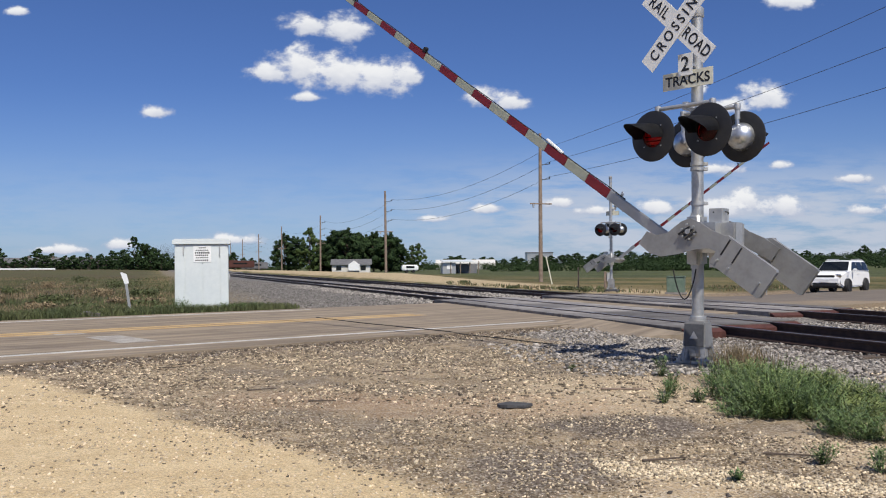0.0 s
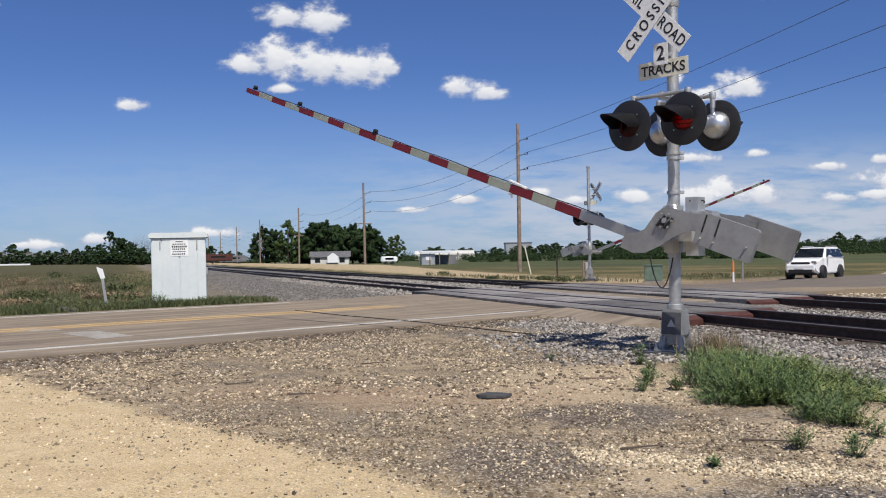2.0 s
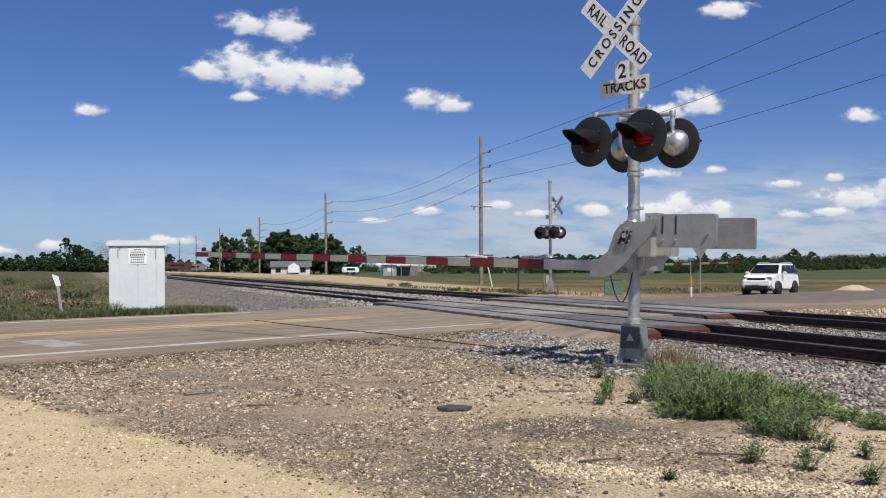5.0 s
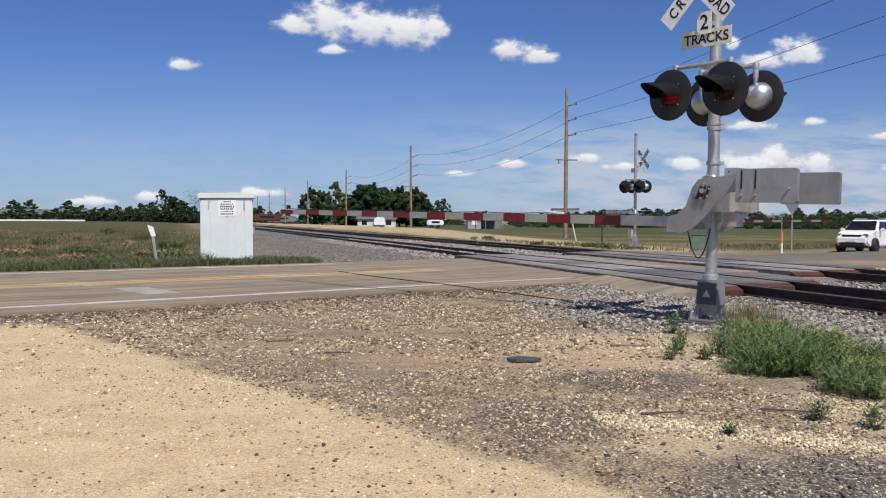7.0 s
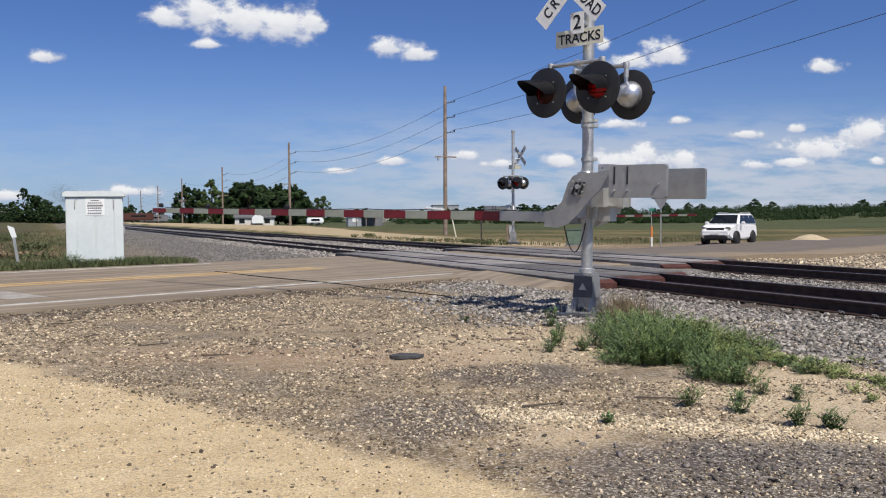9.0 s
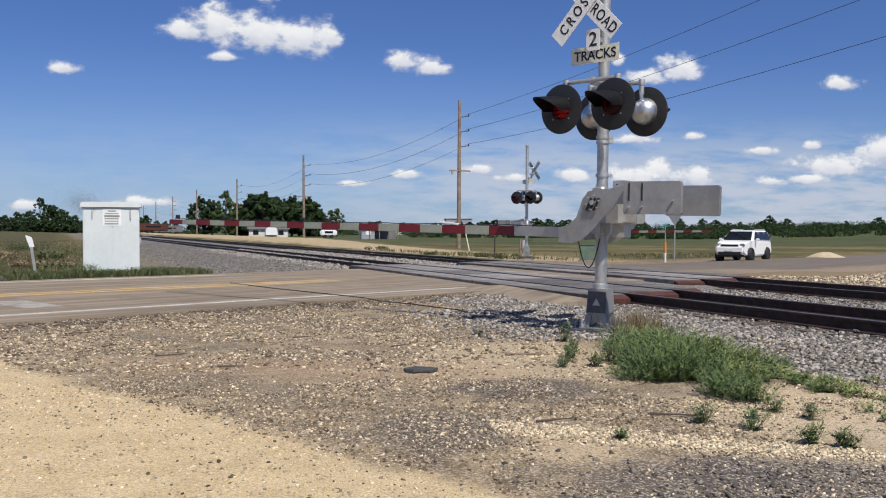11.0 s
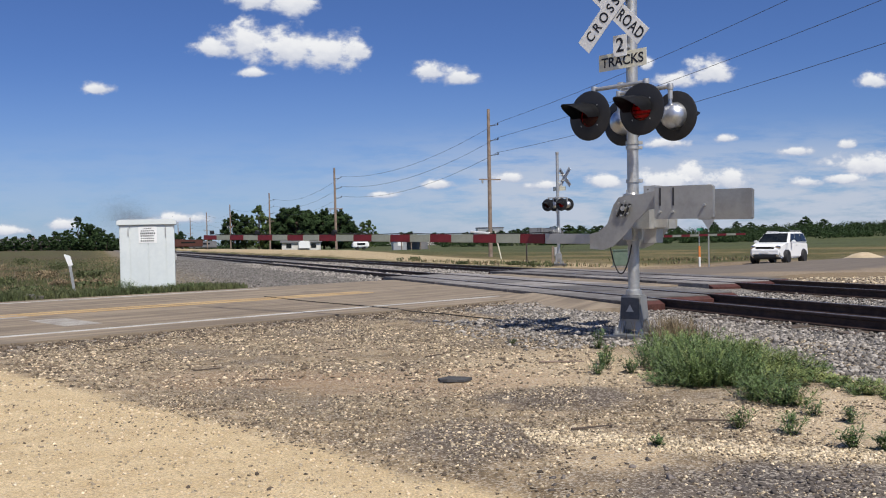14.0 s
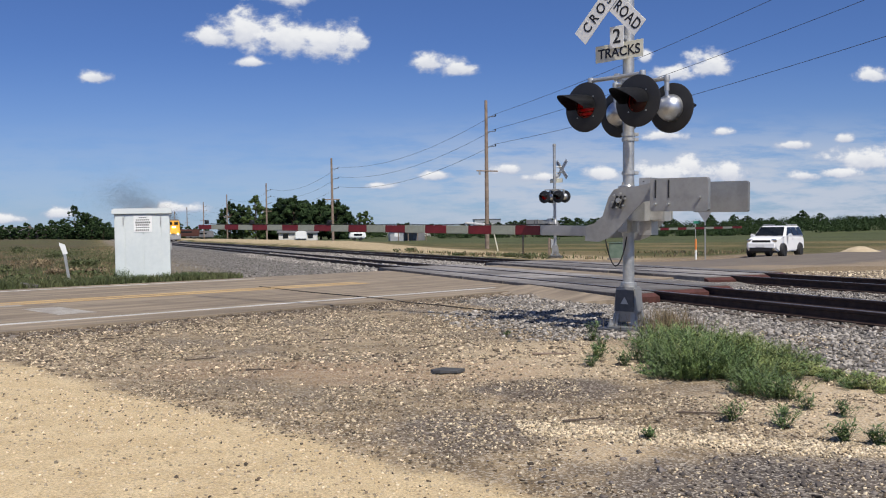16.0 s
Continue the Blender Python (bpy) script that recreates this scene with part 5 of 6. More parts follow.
def far(bearing, depth):
    return bearing * depth, depth


def set_tree(master, bearing, depth, scale, turn, wide=1.0):
    x, y = far(bearing, depth)
    ob = copy_thing(master, pose(x, y, land_z(x, y), 0, 0, turn))
    ob.scale = (scale * wide, scale * wide, scale)
    return ob


tree_a = make_tree(1, 10, 7.5, M["tree"], "dark green broadleaf tree at the field's edge", 0.06, 40)
tree_b = make_tree(2, 10, 6.0, M["treel"], "lighter green leafy tree beside the power line", 0.05, 36)
tree_c = make_tree(3, 10, 9.5, M["tree"], "wide dark green tree in a distant row", 0.03, 44)
tree_d = make_tree(4, 10, 4.6, M["tree"], "tall narrow dark tree on the far plain", 0.08, 30)
tree_e = make_tree(6, 10, 8.0, M["tree"], "dark green tree in a far row", 0.02, 30, 60, 0.06)
tree_f = make_tree(7, 10, 10.0, M["tree"], "broad dark green tree in a far row", 0.02, 34, 60, 0.055)
rnd = random.Random(5)
tree_e.matrix_basis, tree_f.matrix_basis = pose(*far(0.11, 480), 0.0), pose(*far(0.20, 470), 0.0)
tree_e.scale = tree_f.scale = (0.9, 0.9, 0.6)
tree_a.matrix_basis = pose(*far(-0.178, 262), 0.0)
tree_b.matrix_basis = pose(*far(-0.150, 245), 0.0)
tree_c.matrix_basis = pose(*far(-0.335, 300), 0.6)
tree_d.matrix_basis = pose(*far(-0.348, 296), 0.6)
tree_b.scale, tree_a.scale, tree_c.scale, tree_d.scale = (1.25,) * 3, (1.15,) * 3, (0.9,) * 3, (1.2,) * 3
# grove behind the grey-roofed house
for b, s, k in ((-0.165, 0.95, tree_a), (-0.128, 0.9, tree_a), (-0.118, 1.1, tree_c), (-0.108, 1.12, tree_a), (-0.098, 1.05, tree_c), (-0.088, 1.0, tree_a), (-0.078, 1.06, tree_a),
                (-0.070, 0.98, tree_d), (-0.062, 1.0, tree_a), (-0.055, 0.9, tree_c), (-0.028, 0.75, tree_b), (-0.135, 0.85, tree_c), (-0.035, 0.7, tree_b)):
    set_tree(k, b, 255 + rnd.uniform(-8, 12), s * 1.14, rnd.uniform(0, 360), 1.15)
# rows far off, right of the grove and behind the left field
for i in range(26):
    set_tree(rnd.choice((tree_e, tree_f)), 0.005 + 0.0105 * i + rnd.uniform(-0.004, 0.004), 470 + rnd.uniform(-30, 60), rnd.uniform(0.45, 0.75), rnd.uniform(0, 360), 1.9)
for i in range(46):
    set_tree(rnd.choice((tree_e, tree_f)), 0.22 + 0.0126 * i + rnd.uniform(-0.008, 0.008), 330 + rnd.uniform(-20, 70), rnd.choice((0.22, 0.27, 0.32, 0.38, 0.54)) * rnd.uniform(0.9, 1.1), rnd.uniform(0, 360), rnd.uniform(1.1, 2.0))
for b, d, s in ((-0.368, 285, 0.42), (-0.356, 280, 0.50), (-0.343, 282, 0.46), (-0.329, 286, 0.55), (-0.317, 284, 0.42)):
    set_tree(rnd.choice((tree_e, tree_f)), b, d, s, rnd.uniform(0, 360), 1.7)
for b, s in ((-0.50, 0.85), (-0.47, 0.5), (-0.455, 0.75), (-0.44, 0.6), (-0.425, 0.55), (-0.40, 0.6), (-0.385, 0.55), (-0.372, 0.65), (-0.36, 0.8), (-0.325, 0.85), (-0.312, 0.6), (-0.30, 0.55),
             (-0.288, 0.5), (-0.275, 0.55), (-0.262, 0.6), (-0.248, 0.72), (-0.236, 0.66), (-0.225, 0.5), (-0.215, 0.5), (-0.205, 0.45), (-0.52, 0.8), (-0.545, 0.7), (-0.57, 0.9), (-0.6, 0.8)):
    set_tree(rnd.choice((tree_e, tree_f)), b, 320 + rnd.uniform(-15, 25), s, rnd.uniform(0, 360), 1.2)


for b in (-0.53, -0.515, -0.497, -0.482, -0.470, -0.459, -0.448, -0.436, -0.427, -0.416, -0.407, -0.397, -0.388, -0.378, -0.365):
    set_tree(rnd.choice((tree_e, tree_f)), b, 268 + rnd.uniform(-8, 8), rnd.uniform(0.26, 0.50), rnd.uniform(0, 360), 1.5)


def hedge_rows():
    rng = np.random.default_rng(21)
    vs = []
    for b0, b1, d, h, n in ((0.05, 0.62, 235, 1.5, 150), (0.30, 0.80, 215, 1.3, 90), (0.22, 0.80, 270, 1.3, 260), (0.20, 0.80, 310, 2.0, 260), (0.17, 0.85, 345, 2.3, 240), (-0.02, 0.30, 455, 2.8, 170), (-0.62, -0.18, 330, 2.2, 170), (-0.02, 0.30, 360, 1.9, 130)):
        for i in range(n):
            b = rng.uniform(b0, b1)
            x, y = far(b, d + rng.uniform(-6, 6))
            r = h * rng.uniform(0.5, 1.1)
            vs.append(leaf_cloud(rng, 110, (x, y, land_z(x, y) + r * 0.6), r * 1.5, 0.5, 0.6))
    tagged(new("hedgerow", quads_mesh("hedgerow", np.concatenate(vs), M["tree"])), "dark green hedges and scrub at the fields' far edge", "hedge", kind="stuff")


hedge_rows()


def field_grass():
    rng = np.random.default_rng(31)
    # tall dry grass on the left, beyond the road
    n = 95000
    y = 18 + 90 * rng.uniform(0, 1, n) ** 1.7
    x = y * rng.uniform(-0.66, -0.12, n)
    nr, nt = -0.649 * x + 0.760 * y, 0.951 * x + 0.309 * y
    patch = np.array([noise.noise((a * 0.16, b * 0.16, 5)) for a, b in zip(x, y)])
    ok = (nr > 22.6) & (nt < 2.2 + patch * 1.5)
    x, y, patch, nr = x[ok], y[ok], patch[ok], nr[ok]
    gr = patch + rng.uniform(-0.3, 0.3, len(x)) > -0.12
    blades("dry_grass", x[~gr], y[~gr], zs(x[~gr], y[~gr]), (0.03, 0.20), (0.006, 0.016), 1.1, M["dry"], "tall dry straw-coloured grass beyond the road", 32)
    blades("green_grass", x[gr], y[gr], zs(x[gr], y[gr]), (0.03, 0.18), (0.006, 0.016), 1.1, M["green"], "tall green grass among the dry stalks", 33)
    # green verge by the case and the marker
    n = 48000
    s, off = rng.uniform(-14, 13.2, n), 16.8 + 4.80 + np.abs(rng.normal(0, 1.1, n))
    x, y = -0.649 * off + 0.760 * s, 0.760 * off + 0.649 * s
    blades("verge_grass", x, y, zs(x, y), (0.05, 0.22), (0.008, 0.018), 1.0, M["green"], "low green weeds along the far road edge", 34)
    # beyond the tracks
    n = 22000
    y = 36 + 24 * rng.uniform(0, 1, n) ** 1.2
    x = y * rng.uniform(-0.25, 0.55, n)
    nt = 0.951 * x + 0.309 * y
    patch = np.array([noise.noise((a * 0.12, b * 0.12, 9)) for a, b in zip(x, y)])
    road_gap = np.array([min((Vector((a, b, 0)) - q).length for q in ROAD_POINTS) for a, b in zip(x, y)])
    ok = (nt > 19.0) & ((-0.649 * x + 0.760 * y > 27.0)) & (patch + rng.uniform(-0.3, 0.3, n) > 0.0) & (road_gap > 6.2)
    x, y, patch = x[ok], y[ok], patch[ok]
    gr = rng.uniform(0, 1, len(x)) < 0.45
    blades("dry_grass", x[~gr], y[~gr], zs(x[~gr], y[~gr]), (0.08, 0.24), (0.015, 0.035), 0.8, M["dry"], "dry grass on the bank beyond the tracks", 35)
    blades("green_grass", x[gr], y[gr], zs(x[gr], y[gr]), (0.08, 0.26), (0.015, 0.04), 0.8, M["green"], "green grass tufts beyond the tracks", 36)


field_grass()


def weed_verts(rng, at, height, spread, stems):
    """Leaf quads of one bushy weed."""
    out = []
    for _ in range(stems):
        a, lean = rng.uniform(0, 6.3), rng.uniform(0.1, 1.0) * spread
        top = np.array([math.cos(a) * lean, math.sin(a) * lean, height * rng.uniform(0.6, 1.0)])
        root = np.array([math.cos(a), math.sin(a), 0]) * lean * 0.3
        k = 22
        f = np.sort(rng.uniform(0.12, 1.0, k))
        p = root + (top - root) * f[:, None] * np.array([1, 1, 1]) + rng.normal(0, 0.008, (k, 3))
        b = rng.uniform(0, 6.3, k)
        d = np.stack([np.cos(b), np.sin(b), rng.uniform(-0.2, 0.8, k)], 1)
        w = np.stack([-np.sin(b), np.cos(b), np.zeros(k)], 1)
        l = rng.uniform(0.014, 0.048, k)[:, None]
        out.append(np.stack([p, p + d * l * 0.5 + w * l * 0.15, p + d * l, p + d * l * 0.5 - w * l * 0.15], 1).reshape(-1, 3))
        sw = 0.0025
        out.append(np.array([root - [sw, 0, 0], root + [sw, 0, 0], top + [sw * 0.5, 0, 0], top - [sw * 0.5, 0, 0]]))
    v = np.concatenate(out)
    v[:, 2] = np.maximum(v[:, 2], 0.004)
    return v + np.array(at)


def build_weeds():
    rng = np.random.default_rng(41)
    hull = [(2.36, 8.1), (2.60, 8.9), (3.15, 9.3), (3.62, 8.6), (3.68, 7.5), (3.42, 6.75), (2.95, 5.95), (2.72, 6.05), (2.62, 6.5), (2.42, 6.35), (2.22, 6.7), (2.28, 7.3)]

    def inside(x, y):
        hit = False
        for (x0, y0), (x1, y1) in zip(hull, hull[1:] + hull[:1]):
            if (y0 > y) != (y1 > y) and x < (x1 - x0) * (y - y0) / (y1 - y0) + x0:
                hit = not hit
        return hit
    dark, pale = [], []
    while len(dark) + len(pale) < 300:
        x, y = rng.uniform(2.1, 3.75), rng.uniform(5.9, 9.1)
        if not inside(x, y):
            continue
        core = noise.noise((x * 1.6, y * 1.6, 1))
        rim = min(math.hypot(x - (a[0] + (b[0] - a[0]) * f / 6), y - (a[1] + (b[1] - a[1]) * f / 6)) for a, b in zip(hull, hull[1:] + hull[:1]) for f in range(6))
        if core < -0.05 and rim < 0.38 or rng.uniform() < 0.5 * (1 - min(1, rim / 0.3)):
            continue
        high = 0.08 + (0.22 if x < 2.95 else 0.12) * min(1, rim / 0.55) + 0.16 * core + rng.uniform(-0.06, 0.08)
        v = weed_verts(rng, (x, y, land_z(x, y)), max(0.06, high), 0.27, 10)
        (pale if x > 2.95 and rng.uniform() < 0.4 or rng.uniform() < 0.08 else dark).append(v)
    for i in range(70):
        t = rng.uniform(0, 1)
        x, y = 3.62 + rng.normal(0.05, 0.16), 8.0 - 2.9 * t
        v = weed_verts(rng, (x + 0.2 * t, y, land_z(x, y)), rng.uniform(0.02, 0.085), 0.13, 6)
        (pale if rng.uniform() < 0.8 else dark).append(v)
    tagged(new("weed_patch", quads_mesh("weed_patch", np.concatenate(dark), M["leaf"])), "dense dark green weeds beside the signal base", "weeds", kind="stuff")
    tagged(new("weed_patch", quads_mesh("weed_patch", np.concatenate(pale), M["leafy"])), "pale yellow-green weeds along the ballast edge", "weeds", kind="stuff")
    for x, y, h, s in ((2.28, 5.37, 0.13, 12), (2.53, 5.17, 0.13, 12), (2.72, 4.78, 0.13, 16), (2.86, 4.66, 0.12, 16), (1.9, 7.68, 0.12, 10), (2.26, 8.9, 0.15, 12), (2.1, 8.3, 0.14, 12), (2.94, 5.69, 0.10, 9),
                       (3.06, 5.45, 0.11, 10), (2.5, 10.3, 0.16, 14), (1.45, 10.2, 0.08, 8), (2.02, 8.0, 0.16, 14), (2.2, 7.7, 0.14, 12), (2.7, 5.5, 0.06, 6), (1.62, 4.95, 0.05, 8), (2.35, 9.6, 0.10, 10)):
        tagged(new("weed", quads_mesh("weed", weed_verts(rng, (0, 0, 0), h, h * 0.9, s), M["leaf"])), "small green weed growing in sandy gravel", "weed", "small weeds").location = (x, y, land_z(x, y))
    x, y = np.array([]), np.array([])
    n = 900
    a, r = rng.uniform(0, 6.3, n), np.abs(rng.normal(0, 0.28, n))
    x, y = 3.42 + r * np.cos(a) * 0.9, 10.35 + r * np.sin(a)
    blades("dry_tuft", x, y, zs(x, y), (0.08, 0.34), (0.002, 0.005), 0.6, M["dry"], "dry brown stalks by the signal base", 42)
    # leafy plants at the foot of the relay case
    for bx, by, h in ((-7.2, 23.85, 0.42), (-6.95, 23.85, 0.34), (-6.0, 24.15, 0.26), (-6.45, 23.95, 0.22), (-5.5, 24.3, 0.26), (-5.2, 24.6, 0.24), (-7.5, 23.6, 0.24), (-6.7, 23.8, 0.2), (-5.8, 24.1, 0.18)):
        ob = new("weed", quads_mesh("weed", weed_verts(rng, (0, 0, 0), h, h, 60) * np.array([1, 1, 1.0]), M["leaf"]))
        ob.location = (bx, by, land_z(bx, by))
        tagged(ob, "leafy green weed at the relay case's foot", "weed", "small weeds")
    for b, d, r, kind in ((-0.52, 34, 0.5, "dry"), (-0.46, 30, 0.4, "dry"), (-0.43, 37, 0.5, "green"), (-0.36, 33, 0.4, "dry"), (-0.34, 29, 0.35, "green"), (-0.39, 44, 0.6, "dry"), (-0.49, 48, 0.6, "green"),
                          (-0.33, 41, 0.5, "green"), (-0.31, 31, 0.35, "dry"), (-0.41, 29, 0.35, "green"), (-0.55, 40, 0.6, "green"), (-0.45, 60, 0.8, "dry"), (-0.36, 62, 0.8, "green"), (-0.52, 66, 0.9, "dry"), (-0.40, 80, 1.0, "green")):
        x, y = far(b, d)
        v = np.concatenate([leaf_cloud(rng, 130, (rng.normal(0, r * 0.8), rng.normal(0, r * 0.5), r * 0.3), r * 0.55, 0.11, 0.7) for _ in range(6)])
        v[:, 2] = np.maximum(v[:, 2], -0.05)
        ob = new("shrub", quads_mesh("shrub", v, M[kind]))
        ob.location = (x, y, land_z(x, y))
        tagged(ob, "brown dry bush in the rough field" if kind == "dry" else "low green bush in the rough field", "shrub", "shrubs")
    # scrub beyond the tracks
    for nt, s, r in ((19.4, 33, 0.5), (19.6, 36, 0.6), (19.5, 38.5, 0.7), (19.8, 41, 0.5), (19.3, 46, 0.4), (20.2, 30, 0.45), (20.5, 58, 0.7), (19.4, 27.5, 0.5), (22, 24.5, 0.4), (21.2, 25.6, 0.35)):
        p = track_point(nt, s)
        v = np.concatenate([leaf_cloud(rng, 110, (rng.normal(0, r * 0.6), rng.normal(0, r * 0.4), r * 0.2), r * 0.4, 0.10, 0.6) for _ in range(5)])
        v[:, 2] = np.maximum(v[:, 2], -0.05)
        if NR.dot(p) < 27:
            continue
        ob = new("shrub", quads_mesh("shrub", v, M["green"]))
        ob.location = (p.x, p.y, land_z(p.x, p.y))
        tagged(ob, "low green shrub on the dry bank", "shrub", "shrubs")


build_weeds()


# ---- car ----
def build_car():
    car = thing("car", pose(20.97, 47.0, -0.27, 0, 0, -131.8), "white sport utility car waiting on the road before the gate", "car")
    bm = bmesh.new()
    side = [(2.28, 0.42), (2.32, 0.62), (2.28, 0.86), (2.15, 0.98), (1.2, 1.10), (0.9, 1.12), (-2.1, 1.12), (-2.26, 1.0), (-2.3, 0.55), (-2.22, 0.36), (-1.8, 0.30), (1.9, 0.28)]
    add_prism(bm, side, -0.90, 0.90)
    for v in bm.verts:
        if v.co.x > 1.7:
            v.co.y *= 1 - 0.16 * (v.co.x - 1.7) / 0.6
        if v.co.z > 0.9:
            v.co.y *= 0.96
        if v.co.x < -2.0:
            v.co.y *= 0.95
    bmesh.ops.bevel(bm, geom=bm.edges[:], offset=0.075, segments=3, affect="EDGES")
    body = part("body", bm, M["carwhite"], car, smooth=True)
    bm = bmesh.new()
    cab = [(1.10, 1.08), (0.35, 1.60), (0.1, 1.66), (-1.7, 1.66), (-2.0, 1.58), (-2.22, 1.08)]
    add_prism(bm, cab, -0.84, 0.84)
    for v in bm.verts:
        if v.co.z > 1.3:
            v.co.y *= 0.80
    bmesh.ops.bevel(bm, geom=bm.edges[:], offset=0.04, segments=2, affect="EDGES")
    cabin = part("cabin", bm, M["carwhite"], car, smooth=True)
    bm = bmesh.new()
    a = [Vector((1.04, sy * 0.74, 1.135)) for sy in (-1, 1)] + [Vector((0.42, sy * 0.62, 1.565)) for sy in (1, -1)]
    n = Vector((0.57, 0, 0.82)).normalized()
    vs = [bm.verts.new(p + n * 0.045) for p in a] + [bm.verts.new(p - n * 0.01) for p in a]
    bm.faces.new(vs[:4])
    bm.faces.new(vs[4:][::-1])
    for i in range(4):
        bm.faces.new((vs[i], vs[(i + 1) % 4], vs[4 + (i + 1) % 4], vs[4 + i]))
    part("windscreen", bm, M["glassdark"], cabin, "dark windscreen")
    for sy in (-1, 1):
        for x0, x1, t0, t1 in ((0.78, -0.22, 0.26, -0.22), (-0.30, -1.12, -0.30, -1.12), (-1.2, -2.02, -1.2, -1.86)):
            bm = bmesh.new()
            lo, hi = 0.845 * sy, 0.685 * sy
            pts = [Vector((x0, lo, 1.14)), Vector((x1, lo, 1.14)), Vector((t1, hi, 1.57)), Vector((t0, hi, 1.57))]
            nn = Vector((0, sy * 0.93, 0.34))
            vs = [bm.verts.new(p + nn * 0.012) for p in pts] + [bm.verts.new(p - nn * 0.03) for p in pts]
            bm.faces.new(vs[:4])
            bm.faces.new(vs[4:][::-1])
            for i in range(4):
                bm.faces.new((vs[i], vs[(i + 1) % 4], vs[4 + (i + 1) % 4], vs[4 + i]))
            part("side_window", bm, M["glassdark"], cabin, "dark side window")
        bm = bmesh.new()
        add_box(bm, (0.16, 0.2, 0.15), (0.72, sy * 1.0, 1.16), bevel=0.04)
        part("mirror", bm, M["carwhite"], car, smooth=True)
        bm = bmesh.new()
        add_rod(bm, (0.1, sy * 0.6, 1.71), (-1.75, sy * 0.6, 1.71), 0.02, seg=8)
        part("roof_rail", bm, M["galv"], car)
        bm = bmesh.new()
        add_box(bm, (0.16, 0.36, 0.16), (2.17, sy * 0.60, 0.86), (0, 18, sy * -16), bevel=0.03)
        part("headlight", bm, M["chrome"], car, "clear chrome headlight", smooth=True)
        bm = bmesh.new()
        add_rod(bm, (2.24, sy * 0.62, 0.46), (2.31, sy * 0.60, 0.46), 0.06, seg=14)
        part("fog_lamp", bm, M["chrome"], car)
        for x in (0.0, -1.05):
            bm = bmesh.new()
            add_box(bm, (0.16, 0.03, 0.03), (x - 0.15, sy * 0.905, 0.98), bevel=0.008)
            part("door_handle", bm, M["carwhite"], car)
        for x in (1.42, -1.36):
            bm = bmesh.new()
            add_turned(bm, [(0.375, -0.13), (0.395, -0.11), (0.395, 0.11), (0.375, 0.13)], 26, pose(x, sy * 0.80, 0.345, 90, 0, 0))
            part("wheel_arch", bm, M["black"], car, "dark wheel arch", smooth=True)
            bm = bmesh.new()
            add_turned(bm, [(0.20, -0.11), (0.33, -0.11), (0.35, -0.07), (0.35, 0.07), (0.33, 0.11), (0.20, 0.11)], 26)
            wheel = part("wheel", bm, M["rubber"], car, m=pose(x, sy * 0.86, 0.345, 90, 0, 0), smooth=True)
            bm = bmesh.new()
            add_turned(bm, [(0.225, -0.10), (0.225, 0.10)], 20)
            for i in range(7):
                add_box(bm, (0.2, 0.04, 0.215), (0.11 * math.cos(i * 0.898), 0.11 * math.sin(i * 0.898), 0), (0, 0, math.degrees(i * 0.898)))
            part("rim", bm, M["silver"], wheel, "alloy rim", smooth=True)
    bm = bmesh.new()
    add_box(bm, (0.06, 0.95, 0.13), (2.275, 0, 0.84), (0, 12, 0), bevel=0.02)
    part("grille", bm, M["black"], car, "dark grille")
    bm = bmesh.new()
    add_box(bm, (0.10, 1.25, 0.24), (2.27, 0, 0.43), bevel=0.04)
    part("air_intake", bm, M["black"], car, "dark lower bumper")
    bm = bmesh.new()
    add_box(bm, (0.02, 0.42, 0.14), (2.34, 0, 0.62), bevel=0.006)
    part("number_plate", bm, M["white"], car, "pale number plate")
    bm = bmesh.new()
    add_box(bm, (4.2, 1.5, 0.12), (-0.02, 0, 0.30), bevel=0.03)
    part("underbody", bm, M["black"], car)


build_car()


# ---- buildings and far things ----
def build_house(bearing, depth, w, d, eave, ridge, turn, wall, roof, label, chimney=False):
    x, y = far(bearing, depth)
    ob = thing("house", pose(x, y, land_z(x, y), 0, 0, turn), label, "house", "houses")
    bm = bmesh.new()
    add_box(bm, (w, d, eave + 0.3), (0, 0, eave / 2 - 0.15))
    part("wall", bm, wall, ob)
    bm = bmesh.new()
    add_prism(bm, [(-d / 2 - 0.5, eave - 0.05), (d / 2 + 0.5, eave - 0.05), (0.0, ridge)], -w / 2 - 0.4, w / 2 + 0.4, pose(0, 0, 0, 0, 0, 90))
    rf = part("roof", bm, roof, ob, "shingled gable roof")
    if chimney:
        bm = bmesh.new()
        add_box(bm, (0.7, 0.7, 1.4), (w * 0.2, 0, ridge))
        part("chimney", bm, wall, rf)
    for i in range(3):
        bm = bmesh.new()
        add_box(bm, (1.3, 0.1, 1.1), (-w * 0.32 + i * w * 0.32, -d / 2 - 0.03, eave * 0.55), bevel=0.02)
        part("window", bm, M["glassdark"], ob, "dark window")
    return ob


build_house(-0.103, 228, 9.6, 7, 2.0, 3.4, 4, M["wallpaint"], M["roof"], "low house with a long grey roof before dark trees")
porch = thing("porch", pose(*far(-0.100, 223), 0.2, 0, 0, 4), "white gabled porch of the grey-roofed house", "porch")
bm = bmesh.new()
add_prism(bm, [(-1.4, 0), (1.4, 0), (1.4, 1.5), (0, 2.5), (-1.4, 1.5)], -1, 1)
part("gable", bm, M["white"], porch)
for b, dp, w, e, r in ((-0.475, 300, 13, 2.2, 4.0), (-0.445, 292, 9, 2.0, 3.7), (-0.423, 306, 11, 2.2, 4.2), (-0.402, 296, 9, 2.0, 3.6), (-0.382, 302, 9, 2.0, 3.6), (-0.51, 298, 12, 2.2, 4.1)):
    build_house(b, dp, w, 9, e, r, 8, M["tan"], M["roof"], "low suburban house with a dark hipped roof", True)


